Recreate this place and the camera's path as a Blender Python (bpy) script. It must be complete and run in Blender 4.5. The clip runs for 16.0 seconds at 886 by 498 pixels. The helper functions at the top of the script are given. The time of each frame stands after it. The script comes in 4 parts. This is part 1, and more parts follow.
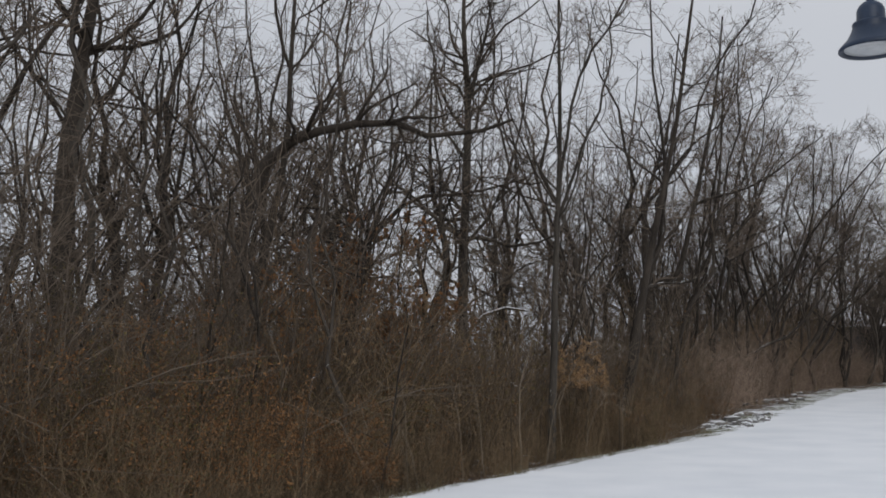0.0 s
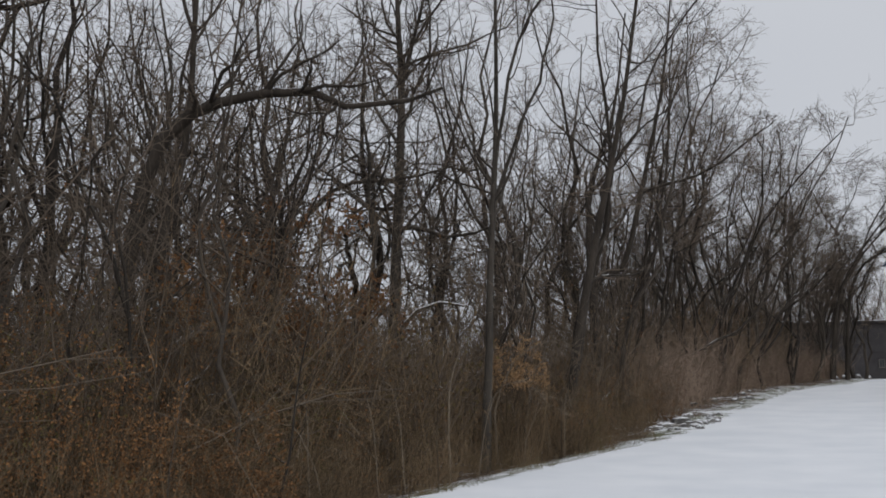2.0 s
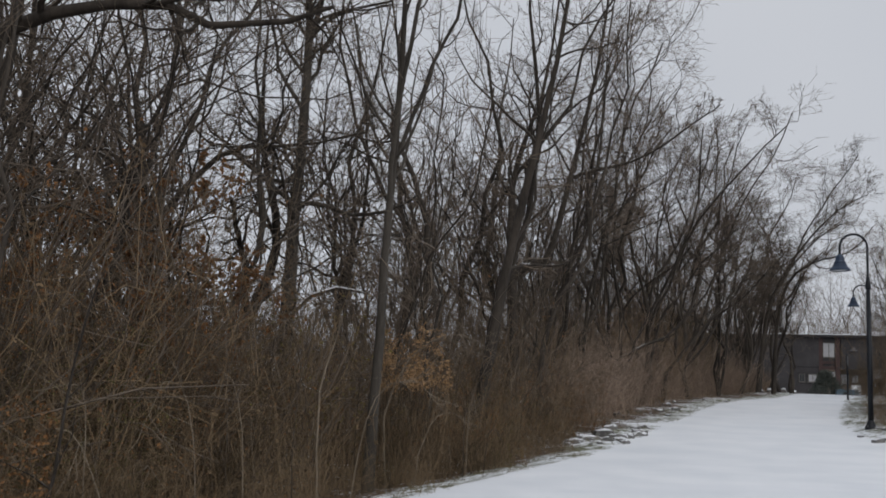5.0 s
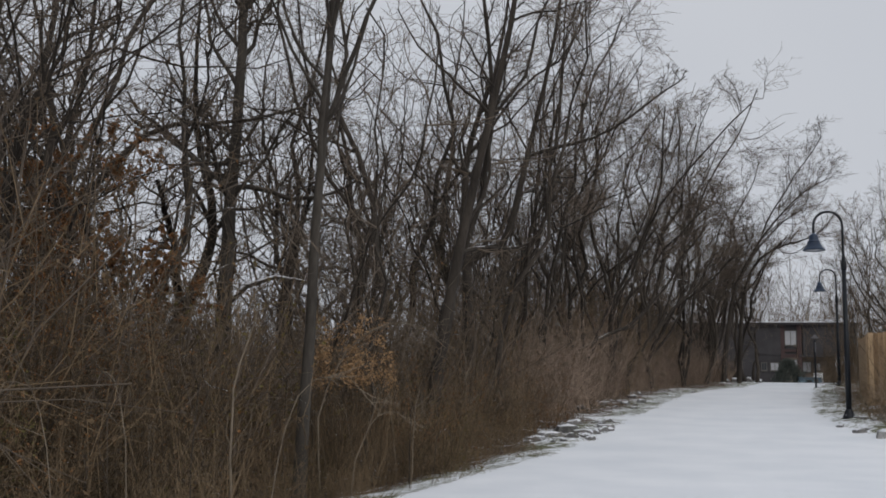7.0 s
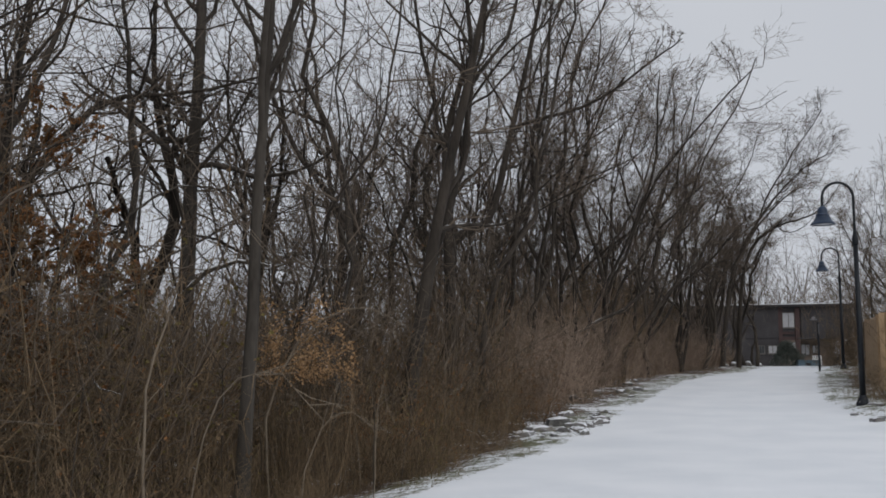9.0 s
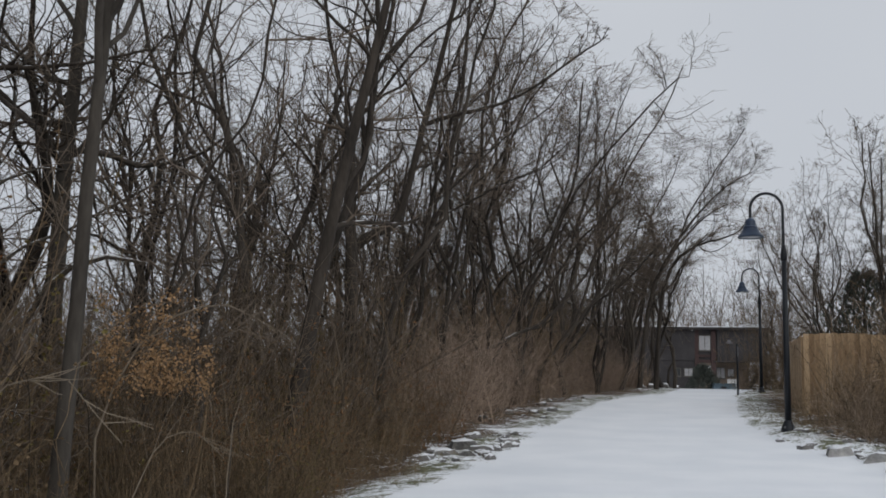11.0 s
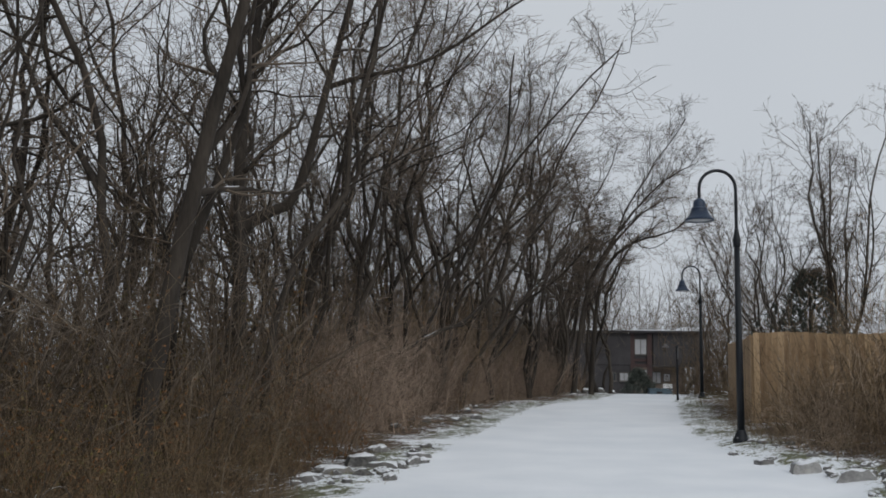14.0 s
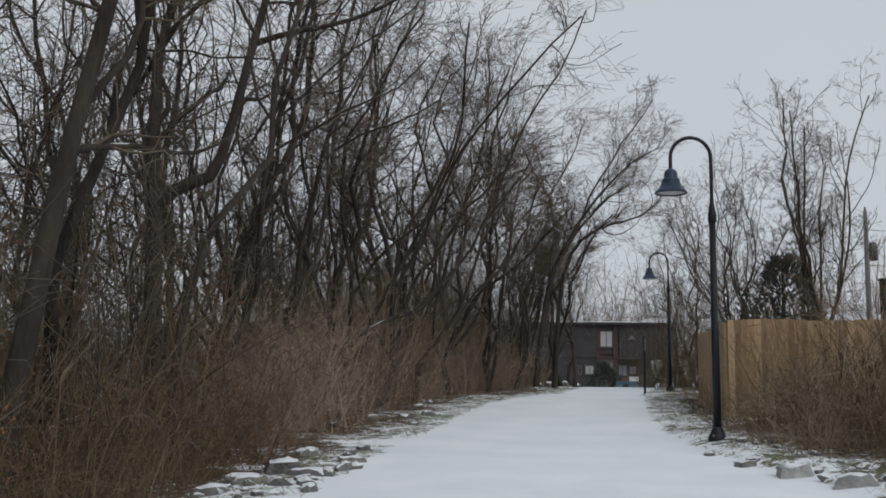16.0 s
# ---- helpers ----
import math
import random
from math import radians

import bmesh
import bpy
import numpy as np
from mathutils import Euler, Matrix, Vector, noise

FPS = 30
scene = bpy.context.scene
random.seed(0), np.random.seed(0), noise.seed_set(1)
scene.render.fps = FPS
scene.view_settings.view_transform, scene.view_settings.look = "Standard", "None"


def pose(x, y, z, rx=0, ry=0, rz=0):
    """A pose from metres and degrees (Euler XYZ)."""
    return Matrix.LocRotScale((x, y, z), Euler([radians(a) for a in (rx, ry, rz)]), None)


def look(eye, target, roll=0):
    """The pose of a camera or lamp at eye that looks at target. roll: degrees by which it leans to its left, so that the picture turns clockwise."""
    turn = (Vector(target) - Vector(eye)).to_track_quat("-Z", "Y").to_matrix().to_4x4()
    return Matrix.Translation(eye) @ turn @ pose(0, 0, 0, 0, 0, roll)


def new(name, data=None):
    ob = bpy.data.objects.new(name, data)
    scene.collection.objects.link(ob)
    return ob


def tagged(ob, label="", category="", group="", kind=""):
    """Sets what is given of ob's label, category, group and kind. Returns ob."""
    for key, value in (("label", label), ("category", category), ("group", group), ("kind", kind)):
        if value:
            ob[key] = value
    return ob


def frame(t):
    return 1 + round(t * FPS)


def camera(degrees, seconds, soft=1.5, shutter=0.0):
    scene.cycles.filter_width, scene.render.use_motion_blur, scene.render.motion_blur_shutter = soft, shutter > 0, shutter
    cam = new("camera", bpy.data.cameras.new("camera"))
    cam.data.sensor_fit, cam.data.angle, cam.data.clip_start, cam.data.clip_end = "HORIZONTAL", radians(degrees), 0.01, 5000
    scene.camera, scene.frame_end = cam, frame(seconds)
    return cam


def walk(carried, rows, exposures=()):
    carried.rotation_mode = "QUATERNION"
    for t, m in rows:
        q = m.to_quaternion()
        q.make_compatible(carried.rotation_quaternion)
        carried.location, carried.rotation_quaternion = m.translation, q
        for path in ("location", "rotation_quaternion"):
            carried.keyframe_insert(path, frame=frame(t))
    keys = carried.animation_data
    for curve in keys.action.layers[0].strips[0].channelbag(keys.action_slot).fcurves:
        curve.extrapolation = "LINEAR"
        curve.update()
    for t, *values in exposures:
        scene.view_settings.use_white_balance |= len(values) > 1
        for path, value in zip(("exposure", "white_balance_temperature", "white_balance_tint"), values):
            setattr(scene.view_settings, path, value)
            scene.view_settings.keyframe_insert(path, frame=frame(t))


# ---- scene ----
cam = camera(45.9, 16.0, soft=1.75)
# seconds, x, y, z, yaw, pitch, roll
ROWS = [
    (0.0, 0.000, 0.000, 1.448, 18.82, 6.98, 0.37),
    (0.5, -0.094, 0.543, 1.442, 18.22, 7.43, 1.03),
    (1.0, -0.196, 1.092, 1.444, 17.31, 7.26, 0.17),
    (1.5, -0.262, 1.663, 1.472, 16.36, 7.12, -0.02),
    (2.0, -0.334, 2.249, 1.507, 15.82, 6.83, 0.68),
    (2.5, -0.443, 2.859, 1.497, 14.65, 6.75, -0.84),
    (3.0, -0.482, 3.512, 1.466, 13.38, 6.90, -1.01),
    (3.5, -0.529, 4.157, 1.482, 13.01, 6.83, -0.69),
    (4.0, -0.604, 4.746, 1.502, 12.59, 6.90, -1.50),
    (6.5, -0.824, 7.396, 1.428, 9.92, 6.72, -0.54),
    (7.0, -0.854, 7.875, 1.440, 9.36, 6.65, -0.40),
    (7.5, -0.838, 8.386, 1.494, 8.97, 6.52, 0.45),
    (8.0, -0.868, 8.872, 1.479, 8.70, 6.42, -0.64),
    (8.5, -0.860, 9.377, 1.461, 8.62, 6.16, -0.10),
    (9.0, -0.856, 9.879, 1.486, 9.10, 5.98, 0.47),
    (9.5, -0.864, 10.373, 1.484, 7.80, 6.28, -1.16),
    (10.0, -0.813, 10.888, 1.450, 6.25, 6.67, -0.83),
    (12.5, -0.619, 13.518, 1.415, 3.02, 7.17, -0.63),
    (13.0, -0.524, 14.034, 1.450, 2.44, 7.32, 0.27),
    (13.5, -0.475, 14.574, 1.416, 1.80, 7.23, -0.82),
    (14.0, -0.378, 15.127, 1.386, 1.22, 7.27, -0.71),
    (14.5, -0.269, 15.661, 1.408, 0.83, 7.29, -0.15),
    (15.0, -0.214, 16.215, 1.402, 0.07, 7.37, -0.74),
    (15.5, -0.101, 16.771, 1.382, -0.33, 7.27, 0.07),
    (16.0, 0.000, 17.326, 1.372, -0.57, 6.98, -0.36),
]
walk(cam, [(t, pose(x, y, z, 90 + pitch, roll, yaw)) for t, x, y, z, yaw, pitch, roll in ROWS],
     exposures=[(0, 0, 6500, 10), (8, 0, 6500, 10), (12.5, 0, 6430, 8), (16, 0, 6430, 7)])

# ---- light: overcast winter sky ----
world = bpy.data.worlds.new("overcast_sky")
scene.world = world
world.use_nodes = True
wn, wl = world.node_tree.nodes, world.node_tree.links
wn.clear()
sky = wn.new("ShaderNodeTexSky")
sky.sky_type = "NISHITA"
sky.sun_disc = False
sky.sun_elevation, sky.sun_rotation = radians(35), radians(150)
sky.dust_density = 4.0
sky_bg = wn.new("ShaderNodeBackground")
sky_bg.inputs["Strength"].default_value = 0.05
cloud_bg = wn.new("ShaderNodeBackground")
cloud_co = wn.new("ShaderNodeTexCoord")
cloud_noise = wn.new("ShaderNodeTexNoise")
cloud_noise.inputs["Scale"].default_value = 1.6
cloud_noise.inputs["Detail"].default_value = 3.0
cloud_ramp = wn.new("ShaderNodeValToRGB")
cloud_ramp.color_ramp.elements[0].position, cloud_ramp.color_ramp.elements[0].color = 0.3, (0.537, 0.565, 0.62, 1)
cloud_ramp.color_ramp.elements[1].position, cloud_ramp.color_ramp.elements[1].color = 0.7, (0.60, 0.622, 0.667, 1)
wl.new(cloud_co.outputs["Generated"], cloud_noise.inputs["Vector"])
wl.new(cloud_noise.outputs["Fac"], cloud_ramp.inputs["Fac"])
wl.new(cloud_ramp.outputs["Color"], cloud_bg.inputs["Color"])
sky_mix = wn.new("ShaderNodeMixShader")
sky_mix.inputs["Fac"].default_value = 0.93
world_out = wn.new("ShaderNodeOutputWorld")
wl.new(sky.outputs["Color"], sky_bg.inputs["Color"])
wl.new(sky_bg.outputs["Background"], sky_mix.inputs[1])
wl.new(cloud_bg.outputs["Background"], sky_mix.inputs[2])
wl.new(sky_mix.outputs["Shader"], world_out.inputs["Surface"])
sun_data = bpy.data.lights.new("sun", "SUN")
sun_data.energy, sun_data.angle, sun_data.color = 0.9, radians(40), (1.0, 0.97, 0.93)
sun = new("sun", sun_data)
sun.matrix_world = look((30, -50, 50), (0, 20, 0))


# ---- materials ----
def material(name, low, high, scale=4.0, fine=40.0, rough=0.85, bump=0.3, metal=0.0, spread=0.0, snow=0.0, stretch=(1, 1, 1), depth=0.02):
    """Two-scale mottled surface; spread varies it from piece to piece, snow dusts what faces up."""
    m = bpy.data.materials.new(name)
    m.use_nodes = True
    n, l = m.node_tree.nodes, m.node_tree.links
    b = n["Principled BSDF"]
    co = n.new("ShaderNodeTexCoord")
    mp = n.new("ShaderNodeMapping")
    mp.inputs["Scale"].default_value = stretch
    l.new(co.outputs["Object"], mp.inputs["Vector"])
    big, small = n.new("ShaderNodeTexNoise"), n.new("ShaderNodeTexNoise")
    big.inputs["Scale"].default_value, small.inputs["Scale"].default_value = scale, fine
    big.inputs["Detail"].default_value, small.inputs["Detail"].default_value = 4, 3
    l.new(mp.outputs["Vector"], big.inputs["Vector"])
    l.new(mp.outputs["Vector"], small.inputs["Vector"])
    add = n.new("ShaderNodeMath")
    add.operation = "MULTIPLY_ADD"
    l.new(small.outputs["Fac"], add.inputs[0])
    add.inputs[1].default_value = 0.45
    l.new(big.outputs["Fac"], add.inputs[2])
    tail = add.outputs[0]
    if spread:
        info = n.new("ShaderNodeObjectInfo")
        more = n.new("ShaderNodeMath")
        more.operation = "MULTIPLY_ADD"
        l.new(info.outputs["Random"], more.inputs[0])
        more.inputs[1].default_value = spread
        l.new(tail, more.inputs[2])
        low_shift = n.new("ShaderNodeMath")
        low_shift.operation = "SUBTRACT"
        l.new(more.outputs[0], low_shift.inputs[0])
        low_shift.inputs[1].default_value = spread / 2
        tail = low_shift.outputs[0]
    ramp = n.new("ShaderNodeValToRGB")
    ramp.color_ramp.elements[0].position, ramp.color_ramp.elements[0].color = 0.45, (*low, 1)
    ramp.color_ramp.elements[1].position, ramp.color_ramp.elements[1].color = 1.0, (*high, 1)
    l.new(tail, ramp.inputs["Fac"])
    colour = ramp.outputs["Color"]
    if snow:
        geo = n.new("ShaderNodeNewGeometry")
        sep = n.new("ShaderNodeSeparateXYZ")
        l.new(geo.outputs["Normal"], sep.inputs["Vector"])
        up = n.new("ShaderNodeMath")
        up.operation = "MULTIPLY"
        l.new(sep.outputs["Z"], up.inputs[0])
        l.new(big.outputs["Fac"], up.inputs[1])
        edge = n.new("ShaderNodeMapRange")
        edge.inputs["From Min"].default_value, edge.inputs["From Max"].default_value = 0.62 - 0.3 * snow, 0.70 - 0.3 * snow
        l.new(up.outputs[0], edge.inputs["Value"])
        mix = n.new("ShaderNodeMix")
        mix.data_type = "RGBA"
        l.new(edge.outputs["Result"], mix.inputs["Factor"])
        l.new(colour, mix.inputs[6])
        mix.inputs[7].default_value = (0.8, 0.82, 0.85, 1)
        colour = mix.outputs[2]
    l.new(colour, b.inputs["Base Color"])
    b.inputs["Roughness"].default_value, b.inputs["Metallic"].default_value = rough, metal
    b.inputs["Specular IOR Level"].default_value = 0.3
    if bump:
        bm_node = n.new("ShaderNodeBump")
        bm_node.inputs["Strength"].default_value, bm_node.inputs["Distance"].default_value = bump, depth
        l.new(add.outputs[0], bm_node.inputs["Height"])
        l.new(bm_node.outputs["Normal"], b.inputs["Normal"])
    return m


bark = material("bark", (0.02, 0.0165, 0.014), (0.072, 0.060, 0.049), 3.5, 26, 0.95, 0.9, spread=0.35, snow=0.45, stretch=(1, 1, 0.25), depth=0.03)
bark_grey = material("bark_grey", (0.03, 0.026, 0.022), (0.10, 0.087, 0.073), 2.5, 22, 0.95, 0.6, spread=0.3, snow=0.45, stretch=(1, 1, 0.25), depth=0.03)
twig = material("twig", (0.06, 0.047, 0.036), (0.185, 0.146, 0.112), 0.5, 6, 0.9, 0, spread=0.4)
cane = material("cane", (0.058, 0.043, 0.026), (0.25, 0.178, 0.108), 0.9, 7, 0.9, 0, spread=0.5)
pale_cane = material("pale_cane", (0.125, 0.094, 0.072), (0.43, 0.325, 0.25), 0.9, 7, 0.9, 0, spread=0.5)
rust_leaf = material("rust_leaf", (0.125, 0.06, 0.026), (0.33, 0.165, 0.066), 3.0, 20, 0.85, 0, spread=0.3)
brown_leaf = material("brown_leaf", (0.07, 0.046, 0.026), (0.20, 0.135, 0.075), 3.0, 20, 0.85, 0, spread=0.5)
olive_leaf = material("olive_leaf", (0.055, 0.048, 0.016), (0.19, 0.15, 0.05), 3.0, 20, 0.85, 0, spread=0.3)
needle = material("needle", (0.032, 0.040, 0.034), (0.105, 0.115, 0.098), 2.0, 15, 0.85, 0)
shade_paint = material("shade_paint", (0.016, 0.027, 0.052), (0.037, 0.058, 0.10), 3, 60, 0.4, 0.1, depth=0.003)
brush_cane = material("brush_cane", (0.15, 0.112, 0.084), (0.48, 0.375, 0.28), 0.9, 7, 0.9, 0, spread=0.5)
weathered_wood = material("weathered_wood", (0.10, 0.098, 0.095), (0.24, 0.235, 0.225), 2.0, 24, 0.9, 0.3, stretch=(3, 3, 0.2), depth=0.01)
pale_bark = material("pale_bark", (0.12, 0.095, 0.07), (0.27, 0.22, 0.165), 2.0, 20, 0.9, 0.3, spread=0.3)
orange_leaf = material("orange_leaf", (0.19, 0.11, 0.05), (0.42, 0.26, 0.135), 3.0, 20, 0.85, 0, spread=0.2)
dry_grass = material("dry_grass", (0.10, 0.085, 0.045), (0.26, 0.22, 0.13), 1.0, 9, 0.9, 0)
black_paint = material("black_paint", (0.006, 0.007, 0.010), (0.015, 0.018, 0.024), 3, 60, 0.5, 0.1, depth=0.003)
lens_mat = material("lens", (0.55, 0.58, 0.62), (0.75, 0.78, 0.8), 8, 40, 0.25, 0)
cedar = material("cedar", (0.21, 0.135, 0.076), (0.46, 0.325, 0.195), 3, 30, 0.8, 0.3, spread=0.5, stretch=(3, 3, 0.3), depth=0.005)
stone = material("stone", (0.06, 0.06, 0.06), (0.25, 0.24, 0.23), 3, 25, 0.9, 0.6, spread=0.3, snow=1.15)
pale_stone = material("pale_stone", (0.16, 0.155, 0.15), (0.42, 0.41, 0.395), 3, 25, 0.9, 0.6, spread=0.2, snow=1.0)
siding = material("siding", (0.028, 0.026, 0.027), (0.058, 0.054, 0.056), 0.8, 8, 0.85, 0.2)
tan_wall = material("tan_wall", (0.11, 0.085, 0.07), (0.19, 0.15, 0.12), 0.8, 8, 0.85, 0.2)
red_panel = material("red_panel", (0.032, 0.019, 0.018), (0.062, 0.036, 0.034), 1.5, 12, 0.7, 0.1)
white_paint = material("white_paint", (0.62, 0.62, 0.62), (0.8, 0.8, 0.8), 2, 20, 0.6, 0.1)
snow_cap = material("snow_cap", (0.72, 0.74, 0.78), (0.86, 0.87, 0.89), 1.5, 20, 0.8, 0.3)
car_paint = material("car_paint", (0.06, 0.09, 0.11), (0.10, 0.14, 0.17), 2, 30, 0.35, 0, metal=0.3)
rubber = material("rubber", (0.012, 0.012, 0.012), (0.03, 0.03, 0.03), 5, 40, 0.9, 0.2)
dull_trim = material("dull_trim", (0.06, 0.055, 0.05), (0.13, 0.12, 0.11), 2, 20, 0.7, 0.1)
steel = material("steel", (0.10, 0.10, 0.11), (0.22, 0.22, 0.23), 5, 40, 0.5, 0.1, metal=0.6)
glass = bpy.data.materials.new("glass")
glass.use_nodes = True
gb = glass.node_tree.nodes["Principled BSDF"]
gb.inputs["Base Color"].default_value = (0.05, 0.055, 0.06, 1)
gb.inputs["Roughness"].default_value = 0.06
gb.inputs["Specular IOR Level"].default_value = 0.9
blind = material("blind", (0.26, 0.26, 0.27), (0.38, 0.38, 0.39), 3, 30, 0.7, 0.1)


# ---- mesh helpers ----
def mesh_of(name, verts, faces, mat, smooth=True):
    """A mesh from vertex and quad (or triangle) arrays."""
    verts, faces = np.asarray(verts, dtype=np.float32), np.asarray(faces, dtype=np.int32)
    me = bpy.data.meshes.new(name)
    k = faces.shape[1]
    me.vertices.add(len(verts))
    me.vertices.foreach_set("co", verts.ravel())
    me.loops.add(faces.size)
    me.loops.foreach_set("vertex_index", faces.ravel())
    me.polygons.add(len(faces))
    me.polygons.foreach_set("loop_start", np.arange(0, faces.size, k, dtype=np.int32))
    me.polygons.foreach_set("use_smooth", np.full(len(faces), smooth))
    me.materials.append(mat)
    me.update(calc_edges=True)
    return me


def child(name, me, parent, label=""):
    ob = new(name, me)
    ob.parent = parent
    return tagged(ob, label)


def part(name, bm, mat, parent, label="", smooth=False):
    """Links a bmesh as one mesh object under a thing or a part."""
    me = bpy.data.meshes.new(name)
    bm.normal_update()
    for fc in bm.faces:
        fc.smooth = smooth
    bm.to_mesh(me)
    bm.free()
    me.materials.append(mat)
    return child(name, me, parent, label)


def thing(name, x, y, z, label, category, group="", turn=0.0):
    ob = new(name)
    ob.empty_display_size = 0.2
    ob.matrix_basis = pose(x, y, z, 0, 0, turn)
    return tagged(ob, label, category, group)


def boxes(bm, *spans, bevel=0.0):
    """Adds boxes (x0, x1, y0, y1, z0, z1)."""
    for x0, x1, y0, y1, z0, z1 in spans:
        made = bmesh.ops.create_cube(bm, size=1.0, matrix=Matrix.Translation(((x0 + x1) / 2, (y0 + y1) / 2, (z0 + z1) / 2)) @ Matrix.Diagonal((x1 - x0, y1 - y0, z1 - z0, 1)))
        if bevel:
            edges = {e for v in made["verts"] for e in v.link_edges}
            bmesh.ops.bevel(bm, geom=list(edges), offset=bevel, segments=2, affect="EDGES")
    return bm


def lathe(bm, profile, sides=24, at=(0, 0, 0)):
    """Turns (radius, height) pairs round a vertical axis."""
    rings = []
    for r, h in profile:
        rings.append([bm.verts.new((at[0] + r * math.cos(2 * math.pi * i / sides), at[1] + r * math.sin(2 * math.pi * i / sides), at[2] + h)) for i in range(sides)])
    for a, b in zip(rings, rings[1:]):
        for i in range(sides):
            j = (i + 1) % sides
            bm.faces.new((a[i], a[j], b[j], b[i]))
    bm.faces.new(rings[0][::-1])
    bm.faces.new(rings[-1])
    return bm


def tubes(P, R, sides):
    """Tapered tubes round M paths of N points: P (M, N, 3), R (M, N). Gives vertices and quads."""
    M, N, _ = P.shape
    tan = np.gradient(P, axis=1)
    tan /= np.linalg.norm(tan, axis=2, keepdims=True) + 1e-9
    axis = np.eye(3)[np.argmin(np.abs(tan).max(axis=1), axis=1)][:, None, :]
    u = np.cross(tan, axis)
    u /= np.linalg.norm(u, axis=2, keepdims=True) + 1e-9
    v = np.cross(tan, u)
    ang = np.arange(sides) * 2 * math.pi / sides
    ring = u[:, :, None, :] * np.cos(ang)[None, None, :, None] + v[:, :, None, :] * np.sin(ang)[None, None, :, None]
    verts = (P[:, :, None, :] + ring * R[:, :, None, None]).reshape(-1, 3)
    idx = np.arange(M * N * sides).reshape(M, N, sides)
    nxt = np.roll(idx, -1, axis=2)
    quads = np.stack([idx[:, :-1], nxt[:, :-1], nxt[:, 1:], idx[:, 1:]], axis=-1).reshape(-1, 4)
    return verts, quads


def joined(parts):
    verts, faces, base = [], [], 0
    for v, f in parts:
        verts.append(v)
        faces.append(f + base)
        base += len(v)
    return np.concatenate(verts), np.concatenate(faces)


def along(P, R, t):
    """Points, directions and radii at t (M, k) along paths."""
    M, N, _ = P.shape
    s = t * (N - 1)
    i = np.clip(s.astype(int), 0, N - 2)
    w = (s - i)[..., None]
    rows = np.arange(M)[:, None]
    a, b = P[rows, i], P[rows, i + 1]
    d = b - a
    d /= np.linalg.norm(d, axis=2, keepdims=True) + 1e-9
    r = R[rows, i] * (1 - w[..., 0]) + R[rows, i + 1] * w[..., 0]
    return a * (1 - w) + b * w, d, r


def paths(start, way, length, N, up, wobble, rng):
    """Wandering paths from start (K, 3) along way (K, 3)."""
    K = len(start)
    out = np.empty((K, N, 3))
    out[:, 0] = start
    d = way.copy()
    step = (length / (N - 1))[:, None]
    for i in range(1, N):
        d = d + rng.normal(0, wobble, (K, 3)) + np.array([0, 0, up])
        d /= np.linalg.norm(d, axis=1, keepdims=True) + 1e-9
        out[:, i] = out[:, i - 1] + d * step
    return out


def branches(P, R, k, span, ratio, angle, N, up, wobble, rng, thin, least, length=None):
    """k side branches on every path."""
    M = len(P)
    t = np.sort(rng.uniform(span[0], span[1], (M, k)), axis=1)
    at, d, r = along(P, R, t)
    side = rng.normal(0, 1, (M, k, 3))
    side -= d * (side * d).sum(axis=2, keepdims=True)
    side /= np.linalg.norm(side, axis=2, keepdims=True) + 1e-9
    a = np.radians(rng.uniform(angle[0], angle[1], (M, k)))[..., None]
    way = d * np.cos(a) + side * np.sin(a)
    whole = np.linalg.norm(np.diff(P, axis=1), axis=2).sum(axis=1)[:, None]
    ln = whole * ratio * (1.15 - 0.6 * t) * rng.uniform(0.6, 1.3, (M, k))
    Q = paths(at.reshape(-1, 3), way.reshape(-1, 3), ln.ravel(), N, up, wobble, rng)
    r0 = np.maximum(r * thin, least).ravel()[:, None]
    S = r0 * np.linspace(1, 0.35, N)[None, :]
    return Q, np.maximum(S, least * 0.6)


def spline(points, N):
    """N points on a smooth curve through a few."""
    c = np.asarray(points, dtype=float)
    c = np.concatenate([2 * c[:1] - c[1:2], c, 2 * c[-1:] - c[-2:-1]])
    s = np.linspace(0, len(c) - 3, N)
    i = np.minimum(s.astype(int), len(c) - 4)
    w = (s - i)[:, None]
    a, b, d, e = c[i], c[i + 1], c[i + 2], c[i + 3]
    return 0.5 * (2 * b + (d - a) * w + (2 * a - 5 * b + 4 * d - e) * w ** 2 + (3 * b - a - 3 * d + e) * w ** 3)


